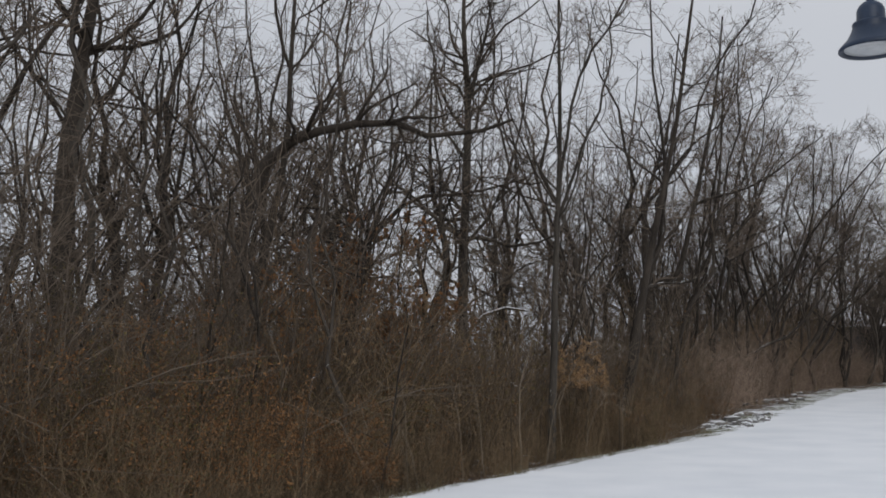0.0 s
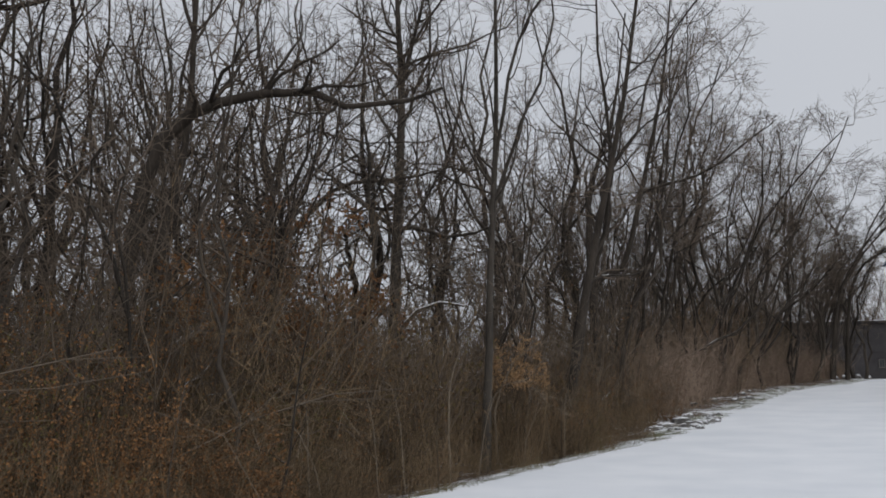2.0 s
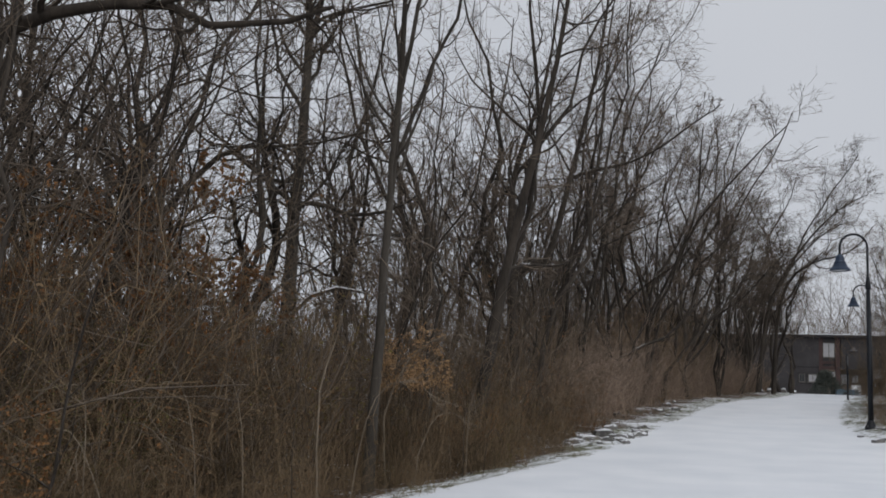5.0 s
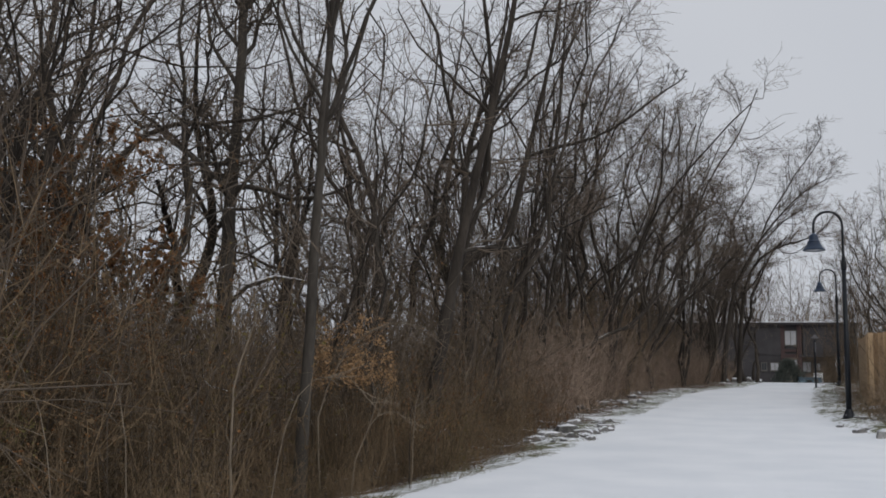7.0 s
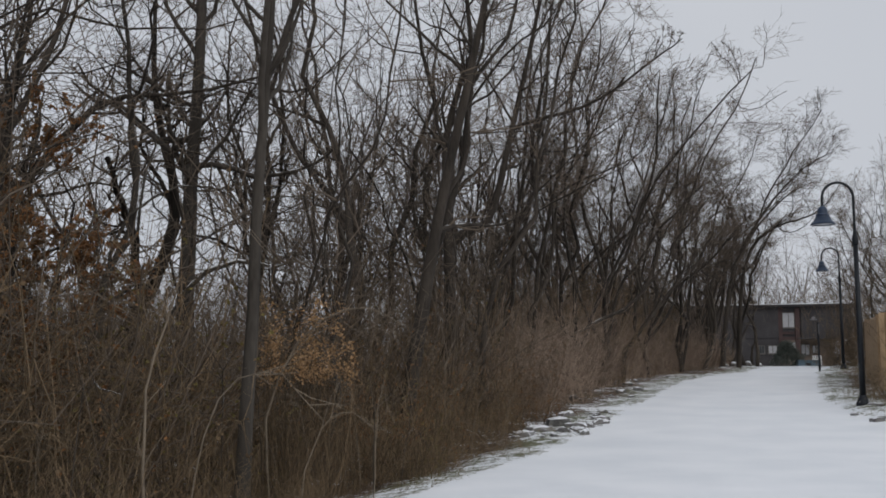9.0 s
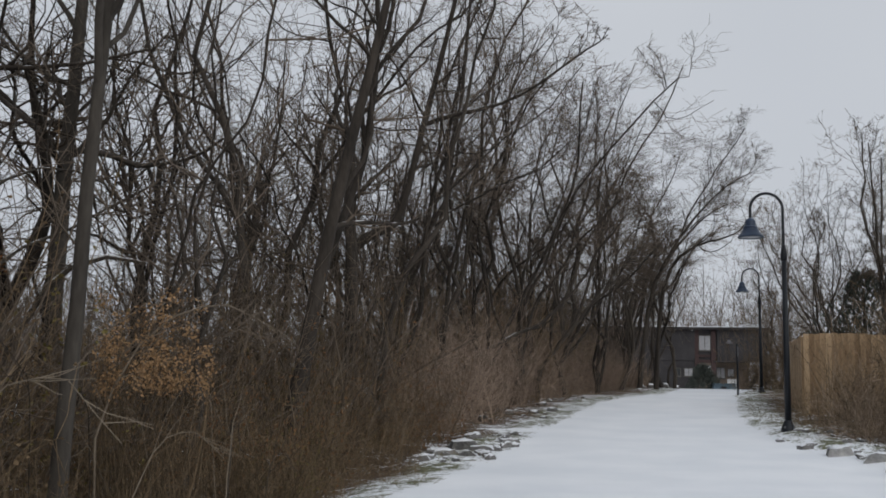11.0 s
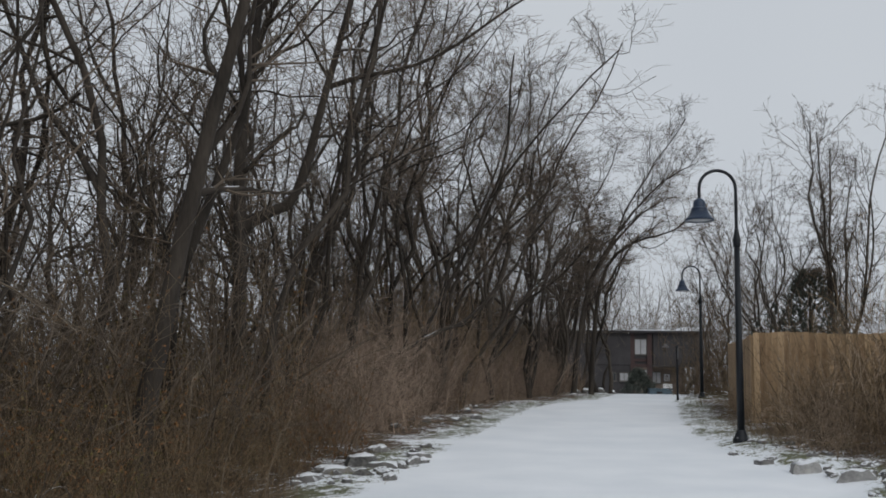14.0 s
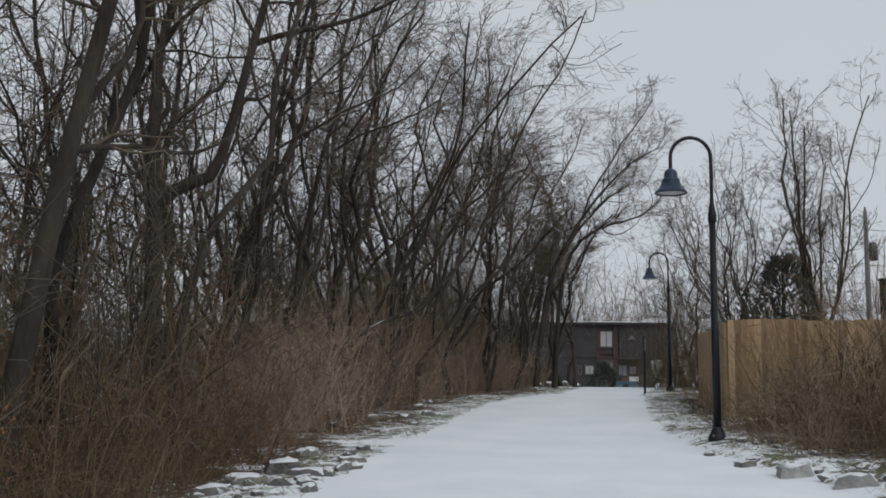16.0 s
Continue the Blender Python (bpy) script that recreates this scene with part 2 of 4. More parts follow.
def tree_meshes(seed, height, girth, lean=(0, 0), leaders=1, limbs=12, subs=6, twigs=6, first=0.3, spread=0.42, mat=None, curve=None, fine=0.004, up=0.06, wind=(0, 0), hairs=1, crook=0.17, split=(0.12, 0.45), flare=(14, 36), rake=(32, 75), extra=(), reach=0.55, sway=0.24):
    """Meshes of a bare tree standing at the origin: its trunk and its crown of limbs and twigs."""
    rng = np.random.default_rng(seed)
    N = 12
    h = np.linspace(0, 1, N)
    if curve is None:
        drift = np.cumsum(rng.normal(0, 0.023, (N, 2)), axis=0) * height
        axis = np.stack([drift[:, 0] + lean[0] * h * height, drift[:, 1] + lean[1] * h * height, h * height], axis=1)
        axis[0] = (0, 0, 0)
    else:
        axis = spline(curve, N)
        axis += np.cumsum(rng.normal(0, 0.02, (N, 3)), axis=0) * (h > 0)[:, None]
    axis = axis + np.array([0, 0, -0.25]) * (h == 0)[:, None]
    trunk, tr = axis[None], (girth * (1 - 0.85 * h) * (1 + 0.25 * np.exp(-h * 14)))[None]
    stems, sr = trunk, tr
    push = np.array([wind[0], wind[1], 0.0])
    bow = lambda Q: Q + push * (np.maximum(Q[:, :, 2:3] - height * 0.5, 0) ** 1.3) * 0.15
    if leaders > 1:
        L, lr = branches(trunk, tr, leaders - 1, split, 0.66, flare, N, 0.08, sway, rng, 0.72, 0.025)
        stems, sr = np.concatenate([trunk, L]), np.concatenate([tr, lr])
    for points, thick in extra:
        knot = spline(points, N) + np.cumsum(rng.normal(0, 0.015, (N, 3)), axis=0) * (h > 0)[:, None]
        stems, sr = np.concatenate([stems, knot[None]]), np.concatenate([sr, (thick * (1 - 0.8 * h))[None]])
    stems = bow(stems)
    solid = [tubes(stems[:1], sr[:1], 8)] + ([tubes(stems[1:], sr[1:], 6)] if len(stems) > 1 else [])
    B, br = branches(stems, sr, max(3, limbs // leaders), (first, 0.98), spread, rake, 8, up + 0.05, crook, rng, 0.5, 0.013)
    C, cr = branches(B, br, subs, (0.08, 1.0), 0.5, (30, 85), 5, up * 0.7 + 0.03, crook + 0.08, rng, 0.6, 0.007)
    T, twr = branches(C, cr, twigs, (0.05, 1.0), reach, (25, 85), 4, 0.05, 0.3, rng, 0.6, fine)
    T = T + push * np.array([0.0, 0.05, 0.12, 0.2])[None, :, None] * 1.5
    U, ur = branches(stems, sr, 8, (first * 0.5, 1.0), 0.09, (40, 85), 4, 0.05, 0.22, rng, 0.2, fine)
    crown = [tubes(C, cr, 3), tubes(T[:, [0, 1, 3]], twr[:, [0, 1, 3]], 3), tubes(U, ur, 3)]
    (solid if girth > 0.05 else crown).append(tubes(B, br, 5))
    if hairs:
        crown.append(tubes(*branches(T, twr, hairs, (0.2, 1.0), 0.55, (20, 65), 2, 0.02, 0.2, rng, 0.8, fine * 0.9), 3))
    return mesh_of("trunk", *joined(solid), mat or bark), mesh_of("crown", *joined(crown), twig), T[:, 1:].reshape(-1, 3)


def place_tree(name, meshes, x, y, z, label, category="tree", group="", turn=0.0, size=1.0):
    ob = thing(name, x, y, z, label, category, group, turn)
    ob.scale = (size, size, size)
    child("trunk", meshes[0], ob)
    tagged(child("crown", meshes[1], ob), kind="stuff")
    return ob


def leaf_quads(at, size, rng):
    """Small curled leaves at points (K, 3): two quads each, folded at the midrib."""
    K = len(at)
    a = rng.normal(0, 1, (K, 3))
    a /= np.linalg.norm(a, axis=1, keepdims=True)
    b = np.cross(a, rng.normal(0, 1, (K, 3)))
    b /= np.linalg.norm(b, axis=1, keepdims=True) + 1e-9
    c = np.cross(a, b)
    s = (size * rng.uniform(0.6, 1.4, K))[:, None]
    p = [at, at + a * s * 0.5 + b * s * 0.35 + c * s * 0.15, at + a * s, at + a * s * 0.5 - b * s * 0.35 + c * s * 0.15]
    verts = np.stack(p, axis=1).reshape(-1, 3)
    i = np.arange(K)[:, None] * 4
    return verts, np.concatenate([i + [[0, 1, 2, 3]]])


def shrub_meshes(seed, height, radius, canes=70, side=5, arch=0.0, thick=0.006, mat=None, wide=1.35):
    """A leafless thicket of thin arching canes standing at the origin: canes, side twigs and the places of leaves."""
    rng = np.random.default_rng(seed)
    ang, rad = rng.uniform(0, 2 * math.pi, canes), radius * np.sqrt(rng.uniform(0, 1, canes))
    start = np.stack([rad * np.cos(ang), rad * np.sin(ang), np.full(canes, -0.15)], axis=1)
    way = np.stack([rng.normal(0, 0.36, canes), rng.normal(0, 0.36, canes), np.ones(canes)], axis=1)
    way /= np.linalg.norm(way, axis=1, keepdims=True)
    P = paths(start, way, height * rng.uniform(0.5, 1.25, canes), 6, -0.06 - arch, 0.24, rng)
    R = thick * rng.uniform(0.6, 1.3, canes)[:, None] * np.linspace(1, 0.4, 6)[None]
    Q, qr = branches(P, R, side, (0.1, 1.0), 0.5, (20, 85), 3, -0.05, 0.3, rng, 0.7, thick * 0.45)
    V, vr = branches(Q, qr, 1, (0.2, 1.0), 0.7, (25, 80), 2, 0.0, 0.2, rng, 0.7, thick * 0.4)
    for path in (P, Q, V):
        reach = np.hypot(path[:, :, 0], path[:, :, 1])
        path[:, :, :2] *= (radius * wide * np.tanh(reach / (radius * wide)) / (reach + 1e-6))[:, :, None]
    tips = np.concatenate([Q[:, 1:].reshape(-1, 3), V[:, -1], P[:, 2:].reshape(-1, 3)])
    return mesh_of("cane_mass", *tubes(P, R, 3), mat or cane), mesh_of("twig_mass", *joined([tubes(Q, qr, 3), tubes(V, vr, 3)]), mat or cane), tips


# ---- plan ----
RISE = np.array([(-60, 0), (0, 0), (17, -0.05), (28, 0.03), (34, 0.25), (45, 0.62), (55, 0.92), (63, 1.0), (75, 0.8), (90, 0.5), (110, 0.4), (400, 0)])
EDGE_L = np.array([(-60, -8), (-10, -6), (12.5, -4.6), (15.4, -4.15), (18.2, -3.6), (20.0, -3.3), (23.5, -2.5), (26.8, -1.75), (28.9, -1.35), (32.4, -0.72), (35.2, -0.3), (37.4, 0.15), (42.2, 0.92), (46, 1.65), (50, 2.85), (53, 4.6), (60, 6.2), (70, 8.6), (82, 11), (84, -60)])
EDGE_R = np.array([(-60, 0.6), (9, 1.0), (18, 2.6), (25, 4.0), (29, 4.6), (31, 4.5), (33, 4.05), (36, 4.05), (41, 4.7), (48, 6.0), (53, 6.85), (60, 9), (70, 12), (82, 15), (84, 60)])
VERGE = np.array([(0, 0.55), (20, 0.6), (24, 0.85), (28, 1.2), (31, 1.6), (34, 1.9), (38, 2.4), (44, 2.6), (50, 2.7), (54, 3.0), (80, 2.7)])


def along_y(table, y):
    return np.interp(y, table[:, 0], table[:, 1])


def smooth01(v):
    v = np.clip(v, 0, 1)
    return v * v * (3 - 2 * v)


def ground_z(x, y):
    x, y = np.asarray(x, dtype=float), np.asarray(y, dtype=float)
    rise = (along_y(RISE, y) + along_y(RISE, y - 2) + along_y(RISE, y + 2)) / 3
    left, right = along_y(EDGE_L, y) - x, x - along_y(EDGE_R, y)
    ditch = -0.32 * smooth01(left / 2.2) * smooth01((33 - y) / 8)
    bank = 0.13 * smooth01(right / 0.7) * smooth01((46 - y) / 8)
    rough = 0.05 * np.sin(x * 1.7 + 0.6 * y) * np.sin(y * 1.3 - 0.5 * x) * smooth01(np.maximum(left, right) / 1.0)
    return rise + ditch + bank + rough


# ---- ground: one sheet to the horizon ----
gx = np.concatenate([[-900, -400, -200, -100, -70, -50, -40, -32], np.arange(-26, -9, 1.0), np.arange(-9, 12, 0.28), np.arange(12, 30, 1.0), [34, 42, 60, 100, 200, 400, 900]])
gy = np.concatenate([[-900, -300, -100, -50, -30, -20, -10, -4], np.arange(0, 66, 0.4), np.arange(66, 120, 1.5), [125, 140, 170, 220, 320, 500, 900]])
GX, GY = np.meshgrid(gx, gy, indexing="ij")
gi = np.arange(GX.size).reshape(GX.shape)
snow_ground = bpy.data.materials.new("snow_ground")
ground_me = mesh_of("ground", np.stack([GX, GY, ground_z(GX, GY)], axis=-1).reshape(-1, 3), np.stack([gi[:-1, :-1], gi[1:, :-1], gi[1:, 1:], gi[:-1, 1:]], axis=-1).reshape(-1, 4), snow_ground)
off_trail = ground_me.attributes.new("off_trail", "FLOAT", "POINT")
off_trail.data.foreach_set("value", np.maximum(along_y(EDGE_L, GY) - GX, GX - along_y(EDGE_R, GY)).ravel().astype(np.float32))
ground = tagged(new("ground", ground_me), "snow-covered trail with patchy snow on leaf litter and grass", "ground", kind="structure")


def ground_nodes(m):
    m.use_nodes = True
    n, l = m.node_tree.nodes, m.node_tree.links
    b = n["Principled BSDF"]
    co = n.new("ShaderNodeTexCoord")

    def tex(scale, detail=4.0):
        k = n.new("ShaderNodeTexNoise")
        k.inputs["Scale"].default_value, k.inputs["Detail"].default_value = scale, detail
        l.new(co.outputs["Object"], k.inputs["Vector"])
        return k.outputs["Fac"]

    def ramp(src, stops):
        r = n.new("ShaderNodeValToRGB")
        while len(r.color_ramp.elements) < len(stops):
            r.color_ramp.elements.new(0.5)
        for e, (p, c) in zip(r.color_ramp.elements, stops):
            e.position, e.color = p, (*c, 1)
        l.new(src, r.inputs["Fac"])
        return r.outputs["Color"]

    def calc(op, a, c, clamp=False):
        k = n.new("ShaderNodeMath")
        k.operation, k.use_clamp = op, clamp
        for i, v in enumerate((a, c)):
            if isinstance(v, (int, float)):
                k.inputs[i].default_value = v
            else:
                l.new(v, k.inputs[i])
        return k.outputs[0]

    at = n.new("ShaderNodeAttribute")
    at.attribute_name = "off_trail"
    dist = at.outputs["Fac"]
    patches = calc("ADD", calc("ADD", calc("MULTIPLY", tex(0.9), 0.8), calc("MULTIPLY", tex(5.0, 6.0), 0.9)), calc("MULTIPLY", tex(22.0, 5.0), 0.9))
    border = n.new("ShaderNodeMapRange")
    border.interpolation_type = "SMOOTHSTEP"
    border.inputs["From Min"].default_value, border.inputs["From Max"].default_value = -0.15, 0.3
    border.inputs["To Min"].default_value, border.inputs["To Max"].default_value = 0.55, 1.15
    l.new(dist, border.inputs["Value"])
    cover = calc("SUBTRACT", calc("SUBTRACT", patches, border.outputs["Result"]), calc("MULTIPLY", calc("MAXIMUM", dist, 0.0), 0.11))
    cover = calc("MAXIMUM", cover, calc("SUBTRACT", patches, 1.45))
    snow_mask = calc("MULTIPLY", cover, 6.0, True)
    snow = ramp(tex(0.7, 6.0), [(0.3, (0.80, 0.83, 0.87)), (0.7, (0.90, 0.92, 0.95))])
    litter = ramp(tex(14.0, 6.0), [(0.3, (0.035, 0.024, 0.016)), (0.5, (0.09, 0.06, 0.04)), (0.72, (0.19, 0.135, 0.085))])
    grass = ramp(tex(18.0, 6.0), [(0.3, (0.065, 0.072, 0.038)), (0.7, (0.20, 0.20, 0.115))])
    near = n.new("ShaderNodeMix")
    near.data_type = "RGBA"
    l.new(calc("MULTIPLY", calc("SUBTRACT", calc("ADD", tex(0.5), 0.9), dist), 2.0, True), near.inputs["Factor"])
    l.new(litter, near.inputs[6])
    l.new(grass, near.inputs[7])
    mix = n.new("ShaderNodeMix")
    mix.data_type = "RGBA"
    l.new(snow_mask, mix.inputs["Factor"])
    l.new(near.outputs[2], mix.inputs[6])
    l.new(snow, mix.inputs[7])
    l.new(mix.outputs[2], b.inputs["Base Color"])
    b.inputs["Roughness"].default_value = 0.9
    b.inputs["Specular IOR Level"].default_value = 0.2
    bump = n.new("ShaderNodeBump")
    bump.inputs["Strength"].default_value, bump.inputs["Distance"].default_value = 0.3, 0.04
    l.new(calc("ADD", calc("MULTIPLY", tex(5.0, 6.0), 0.6), calc("MULTIPLY", snow_mask, 0.5)), bump.inputs["Height"])
    l.new(bump.outputs["Normal"], b.inputs["Normal"])


ground_nodes(snow_ground)


# ---- street lamps ----
def street_lamp(x, y, turn, lift=0.0):
    """A gooseneck post with a bell shade; the arm reaches along local -x."""
    lamp = thing("street_lamp", x, y, float(ground_z(x, y)) + lift, "black gooseneck street lamp with bell shade beside the trail", "street lamp", "street lamps along the trail", turn)
    part("base", lathe(bmesh.new(), [(0.15, -0.1), (0.15, 0.03), (0.135, 0.05), (0.115, 0.09), (0.088, 0.16), (0.072, 0.2)]), black_paint, lamp, smooth=True)
    part("pole", lathe(bmesh.new(), [(0.068, 0.15), (0.063, 1.6), (0.053, 3.62)], 16), black_paint, lamp, smooth=True)
    part("collar", lathe(bmesh.new(), [(0.055, 3.55), (0.072, 3.58), (0.072, 3.70), (0.06, 3.75), (0.044, 3.85), (0.036, 3.90)], 16), black_paint, lamp, smooth=True)
    arc = [(0, 0, 3.85), (0, 0, 4.3), (0, 0, 4.65)] + [(-0.34 + 0.34 * math.cos(math.pi * i / 14), 0, 4.66 + 0.34 * math.sin(math.pi * i / 14)) for i in range(1, 15)] + [(-0.68, 0, 4.5), (-0.68, 0, 4.42)]
    arm_v, arm_f = tubes(np.array([arc]), np.full((1, len(arc)), 0.031), 12)
    child("arm", mesh_of("arm", arm_v, arm_f, black_paint), lamp)
    shade = part("shade", lathe(bmesh.new(), [(0.035, 4.47), (0.06, 4.455), (0.095, 4.425), (0.112, 4.385), (0.116, 4.30), (0.122, 4.288), (0.148, 4.282), (0.154, 4.268), (0.15, 4.25), (0.163, 4.21), (0.2, 4.14), (0.248, 4.09), (0.27, 4.065), (0.272, 4.045), (0.264, 4.038), (0.225, 4.06), (0.16, 4.12)], 32, (-0.68, 0, 0)), shade_paint, lamp, smooth=True)
    part("lens", lathe(bmesh.new(), [(0.235, 4.075), (0.228, 4.06), (0.15, 4.05), (0.12, 4.062), (0.05, 4.06)], 28, (-0.68, 0, 0)), lens_mat, shade, "pale frosted glass lens", smooth=True)
    for k in range(4):
        a = math.pi / 4 + k * math.pi / 2
        part("bolt", lathe(bmesh.new(), [(0.02, 0.02), (0.02, 0.065), (0.012, 0.075)], 8, (0.13 * math.cos(a), 0.13 * math.sin(a), 0)), steel, lamp)
    return lamp


street_lamp(1.36, 9.15, 0, 0.06)
street_lamp(4.65, 34.56, 0)
street_lamp(8.59, 55.35, 0)


# ---- woods ----
def ground_at(x, y):
    return float(ground_z(x, y))


KEY_LABEL = "tall bare deciduous tree with grey-brown bark in the brush"
# slim straight tree at the trail's edge
place_tree("tree", tree_meshes(11, 12.5, 0.085, (0, 0), 3, 21, 4, 5, 0.36, 0.24, bark_grey, up=0.2, crook=0.12, split=(0.33, 0.44), flare=(7, 17), curve=[(0, 0, 0), (0.15, 0, 3), (0.28, 0.05, 6), (0.4, 0.1, 9), (0.5, 0.2, 12.5)]), -4.85, 20.9, ground_at(-4.85, 20.9), "slim straight bare tree with pale bark at the trail's edge")
# tall straight tree further in, forked high up
place_tree("tree", tree_meshes(12, 17.0, 0.24, (0, 0), 1, 22, 5, 5, 0.36, 0.28, bark_grey, crook=0.24, curve=[(0, 0, 0), (0.03, 0, 3), (0.15, 0, 6), (0.3, 0, 10.3), (0.2, 0, 13), (0.3, 0, 17)], extra=[([(0.3, 0, 10.2), (0.6, 0, 11.5), (0.95, 0, 13), (1.4, 0.1, 15.5)], 0.1), ([(0.22, 0, 7.2), (-0.6, -0.1, 7.6), (-1.5, -0.2, 8.7), (-2.0, -0.2, 10.2)], 0.06), ([(0.2, 0, 5.6), (1.0, -0.2, 6.4), (1.5, -0.2, 7.4), (2.4, -0.3, 8.4)], 0.06)]), -10.5, 32.6, ground_at(-10.5, 32.6), KEY_LABEL)
# leaning tree, and a bowed one with an arching limb
upright = tree_meshes(13, 11.0, 0.115, leaders=2, limbs=16, subs=5, twigs=5, first=0.42, spread=0.28, crook=0.24, split=(0.5, 0.65), sway=0.12, curve=[(0, 0, 0), (0.2, 0, 2.5), (0.6, 0.2, 4.6), (1.0, 0.2, 6.3), (1.05, 0.2, 8.4), (1.1, 0.3, 10.5), (1.3, 0.4, 12.5)])
place_tree("tree", upright, -11.0, 18.9, ground_at(-11.0, 18.9), "upright bare tree with crooked limbs in the brush")
bowed = tree_meshes(14, 8.0, 0.18, leaders=1, limbs=10, subs=5, first=0.4, spread=0.18, up=0.03, crook=0.24, rake=(40, 85), curve=[(0, 0, 0), (0.1, 0, 2.5), (0.45, 0, 4.3), (0.65, 0, 5.5), (1.15, 0, 6.3), (1.8, 0, 6.55), (2.6, 0, 6.65), (3.65, 0, 6.7), (4.3, 0, 6.35), (5.5, 0, 6.35), (6.2, 0, 6.5)], extra=[([(3.5, 0, 6.68), (4.1, 0, 6.72), (4.6, 0, 6.65), (5.2, 0, 6.75)], 0.045), ([(0.3, 0, 3.6), (-0.2, 0.1, 4.6), (-1.0, 0.2, 5.2), (-1.5, 0.2, 6.4)], 0.07)])
place_tree("tree", bowed, -11.0, 18.5, ground_at(-11.0, 18.5), "bare tree bowed over into a long arching limb")
elbow = tree_meshes(16, 8.0, 0.15, leaders=1, limbs=14, subs=5, first=0.4, spread=0.2, up=0.12, curve=[(0, 0, 0), (1.5, 0, 2.0), (2.7, 0, 3.7), (3.5, 0, 4.75), (4.5, 0, 5.9), (5.4, 0, 6.8), (6.4, 0, 7.1), (7.7, 0, 7.1), (9.3, 0, 7.4)])
place_tree("tree", elbow, -17.0, 30.0, ground_at(-17.0, 30.0), "slanting bare tree bent over to one side")
slanting = tree_meshes(17, 11.0, 0.23, leaders=2, limbs=18, first=0.45, spread=0.3, crook=0.26, curve=[(0, 0, 0), (0.7, 0, 2.0), (1.6, 0, 3.7), (1.9, 0, 5.2), (1.4, 0, 7.2), (1.2, 0, 9.0), (1.3, 0, 11.5)])
place_tree("tree", slanting, -13.3, 34.3, ground_at(-13.3, 34.3), "dark bare tree with a slanting crooked trunk")
place_tree("tree", tree_meshes(15, 16.0, 0.3, (0, 0), 1, 16, 5, 6, 0.5, 0.3, crook=0.24, curve=[(0, 0, 0), (0, 0, 3), (-0.05, 0, 5), (-0.05, 0, 6.6), (0.15, 0, 8.0), (0.45, 0, 9.7), (1.0, 0, 13), (1.2, 0, 16)], extra=[([(-0.05, 0, 5.0), (-0.8, 0, 5.5), (-1.8, 0.2, 5.6), (-3.0, 0.2, 6.4)], 0.06)]), -14.3, 17.8, ground_at(-14.3, 17.8), "thick dark bare tree trunk standing in the brush")
# cluster of stems beside the trail: a leaning trunk, and one that forks low with an elbow
place_tree("tree", tree_meshes(22, 13.5, 0.15, (0, 0), 1, 16, 5, 5, 0.32, 0.24, crook=0.24, fine=0.005, curve=[(0, 0, 0), (0.15, 0, 1.5), (0.42, 0, 3.0), (0.62, 0, 4.3), (0.98, 0, 5.8), (1.3, 0, 7.0), (1.75, 0, 9.0), (2.1, 0, 11.5), (2.4, 0, 13.5)]), -4.5, 28.4, ground_at(-4.5, 28.4), "bare grey tree trunk leaning towards the trail", group="stems in a cluster")
place_tree("tree", tree_meshes(21, 13.0, 0.17, (0, 0), 1, 11, 5, 5, 0.36, 0.24, crook=0.24, fine=0.005, curve=[(0, 0, 0), (0, 0, 2.2), (-0.05, 0, 4.1), (-0.08, 0, 5.6), (-0.05, 0, 6.6), (0.3, 0, 7.9), (0.8, 0, 9.4), (1.2, 0, 12.5)], extra=[([(0, 0, 3.9), (0.45, 0, 4.25), (0.95, 0, 4.45), (1.2, 0, 5.2), (1.55, 0, 6.8), (2.0, 0, 8.6), (2.4, 0, 10.5), (2.7, 0, 13.0)], 0.13), ([(1.55, 0, 6.7), (2.2, 0, 6.9), (3.0, 0, 7.05), (4.0, 0, 7.5), (5.1, 0, 8.3), (5.7, 0, 8.7)], 0.06)]), -4.65, 34.6, ground_at(-4.65, 34.6), "dark bare tree forked low with an elbowed second trunk", group="stems in a cluster")
for sd, (x, y), ht, gr, ln, nl in ((23, (-4.9, 30.8), 14.0, 0.11, (0.07, 0.03), 2), (124, (-5.9, 32.3), 14.5, 0.13, (-0.02, 0.02), 2), (25, (-3.6, 32.4), 12.0, 0.08, (0.08, 0.0), 1), (26, (-6.4, 35.6), 14.0, 0.12, (0.03, 0.0), 2)):
    place_tree("tree", tree_meshes(sd, ht, gr * 0.85, ln, nl, 16, 5, 5, 0.36, 0.26, split=(0.25, 0.4), flare=(8, 22), fine=0.005, crook=0.24), x, y, ground_at(x, y), "bare dark tree in a cluster of leaning stems", group="stems in a cluster")
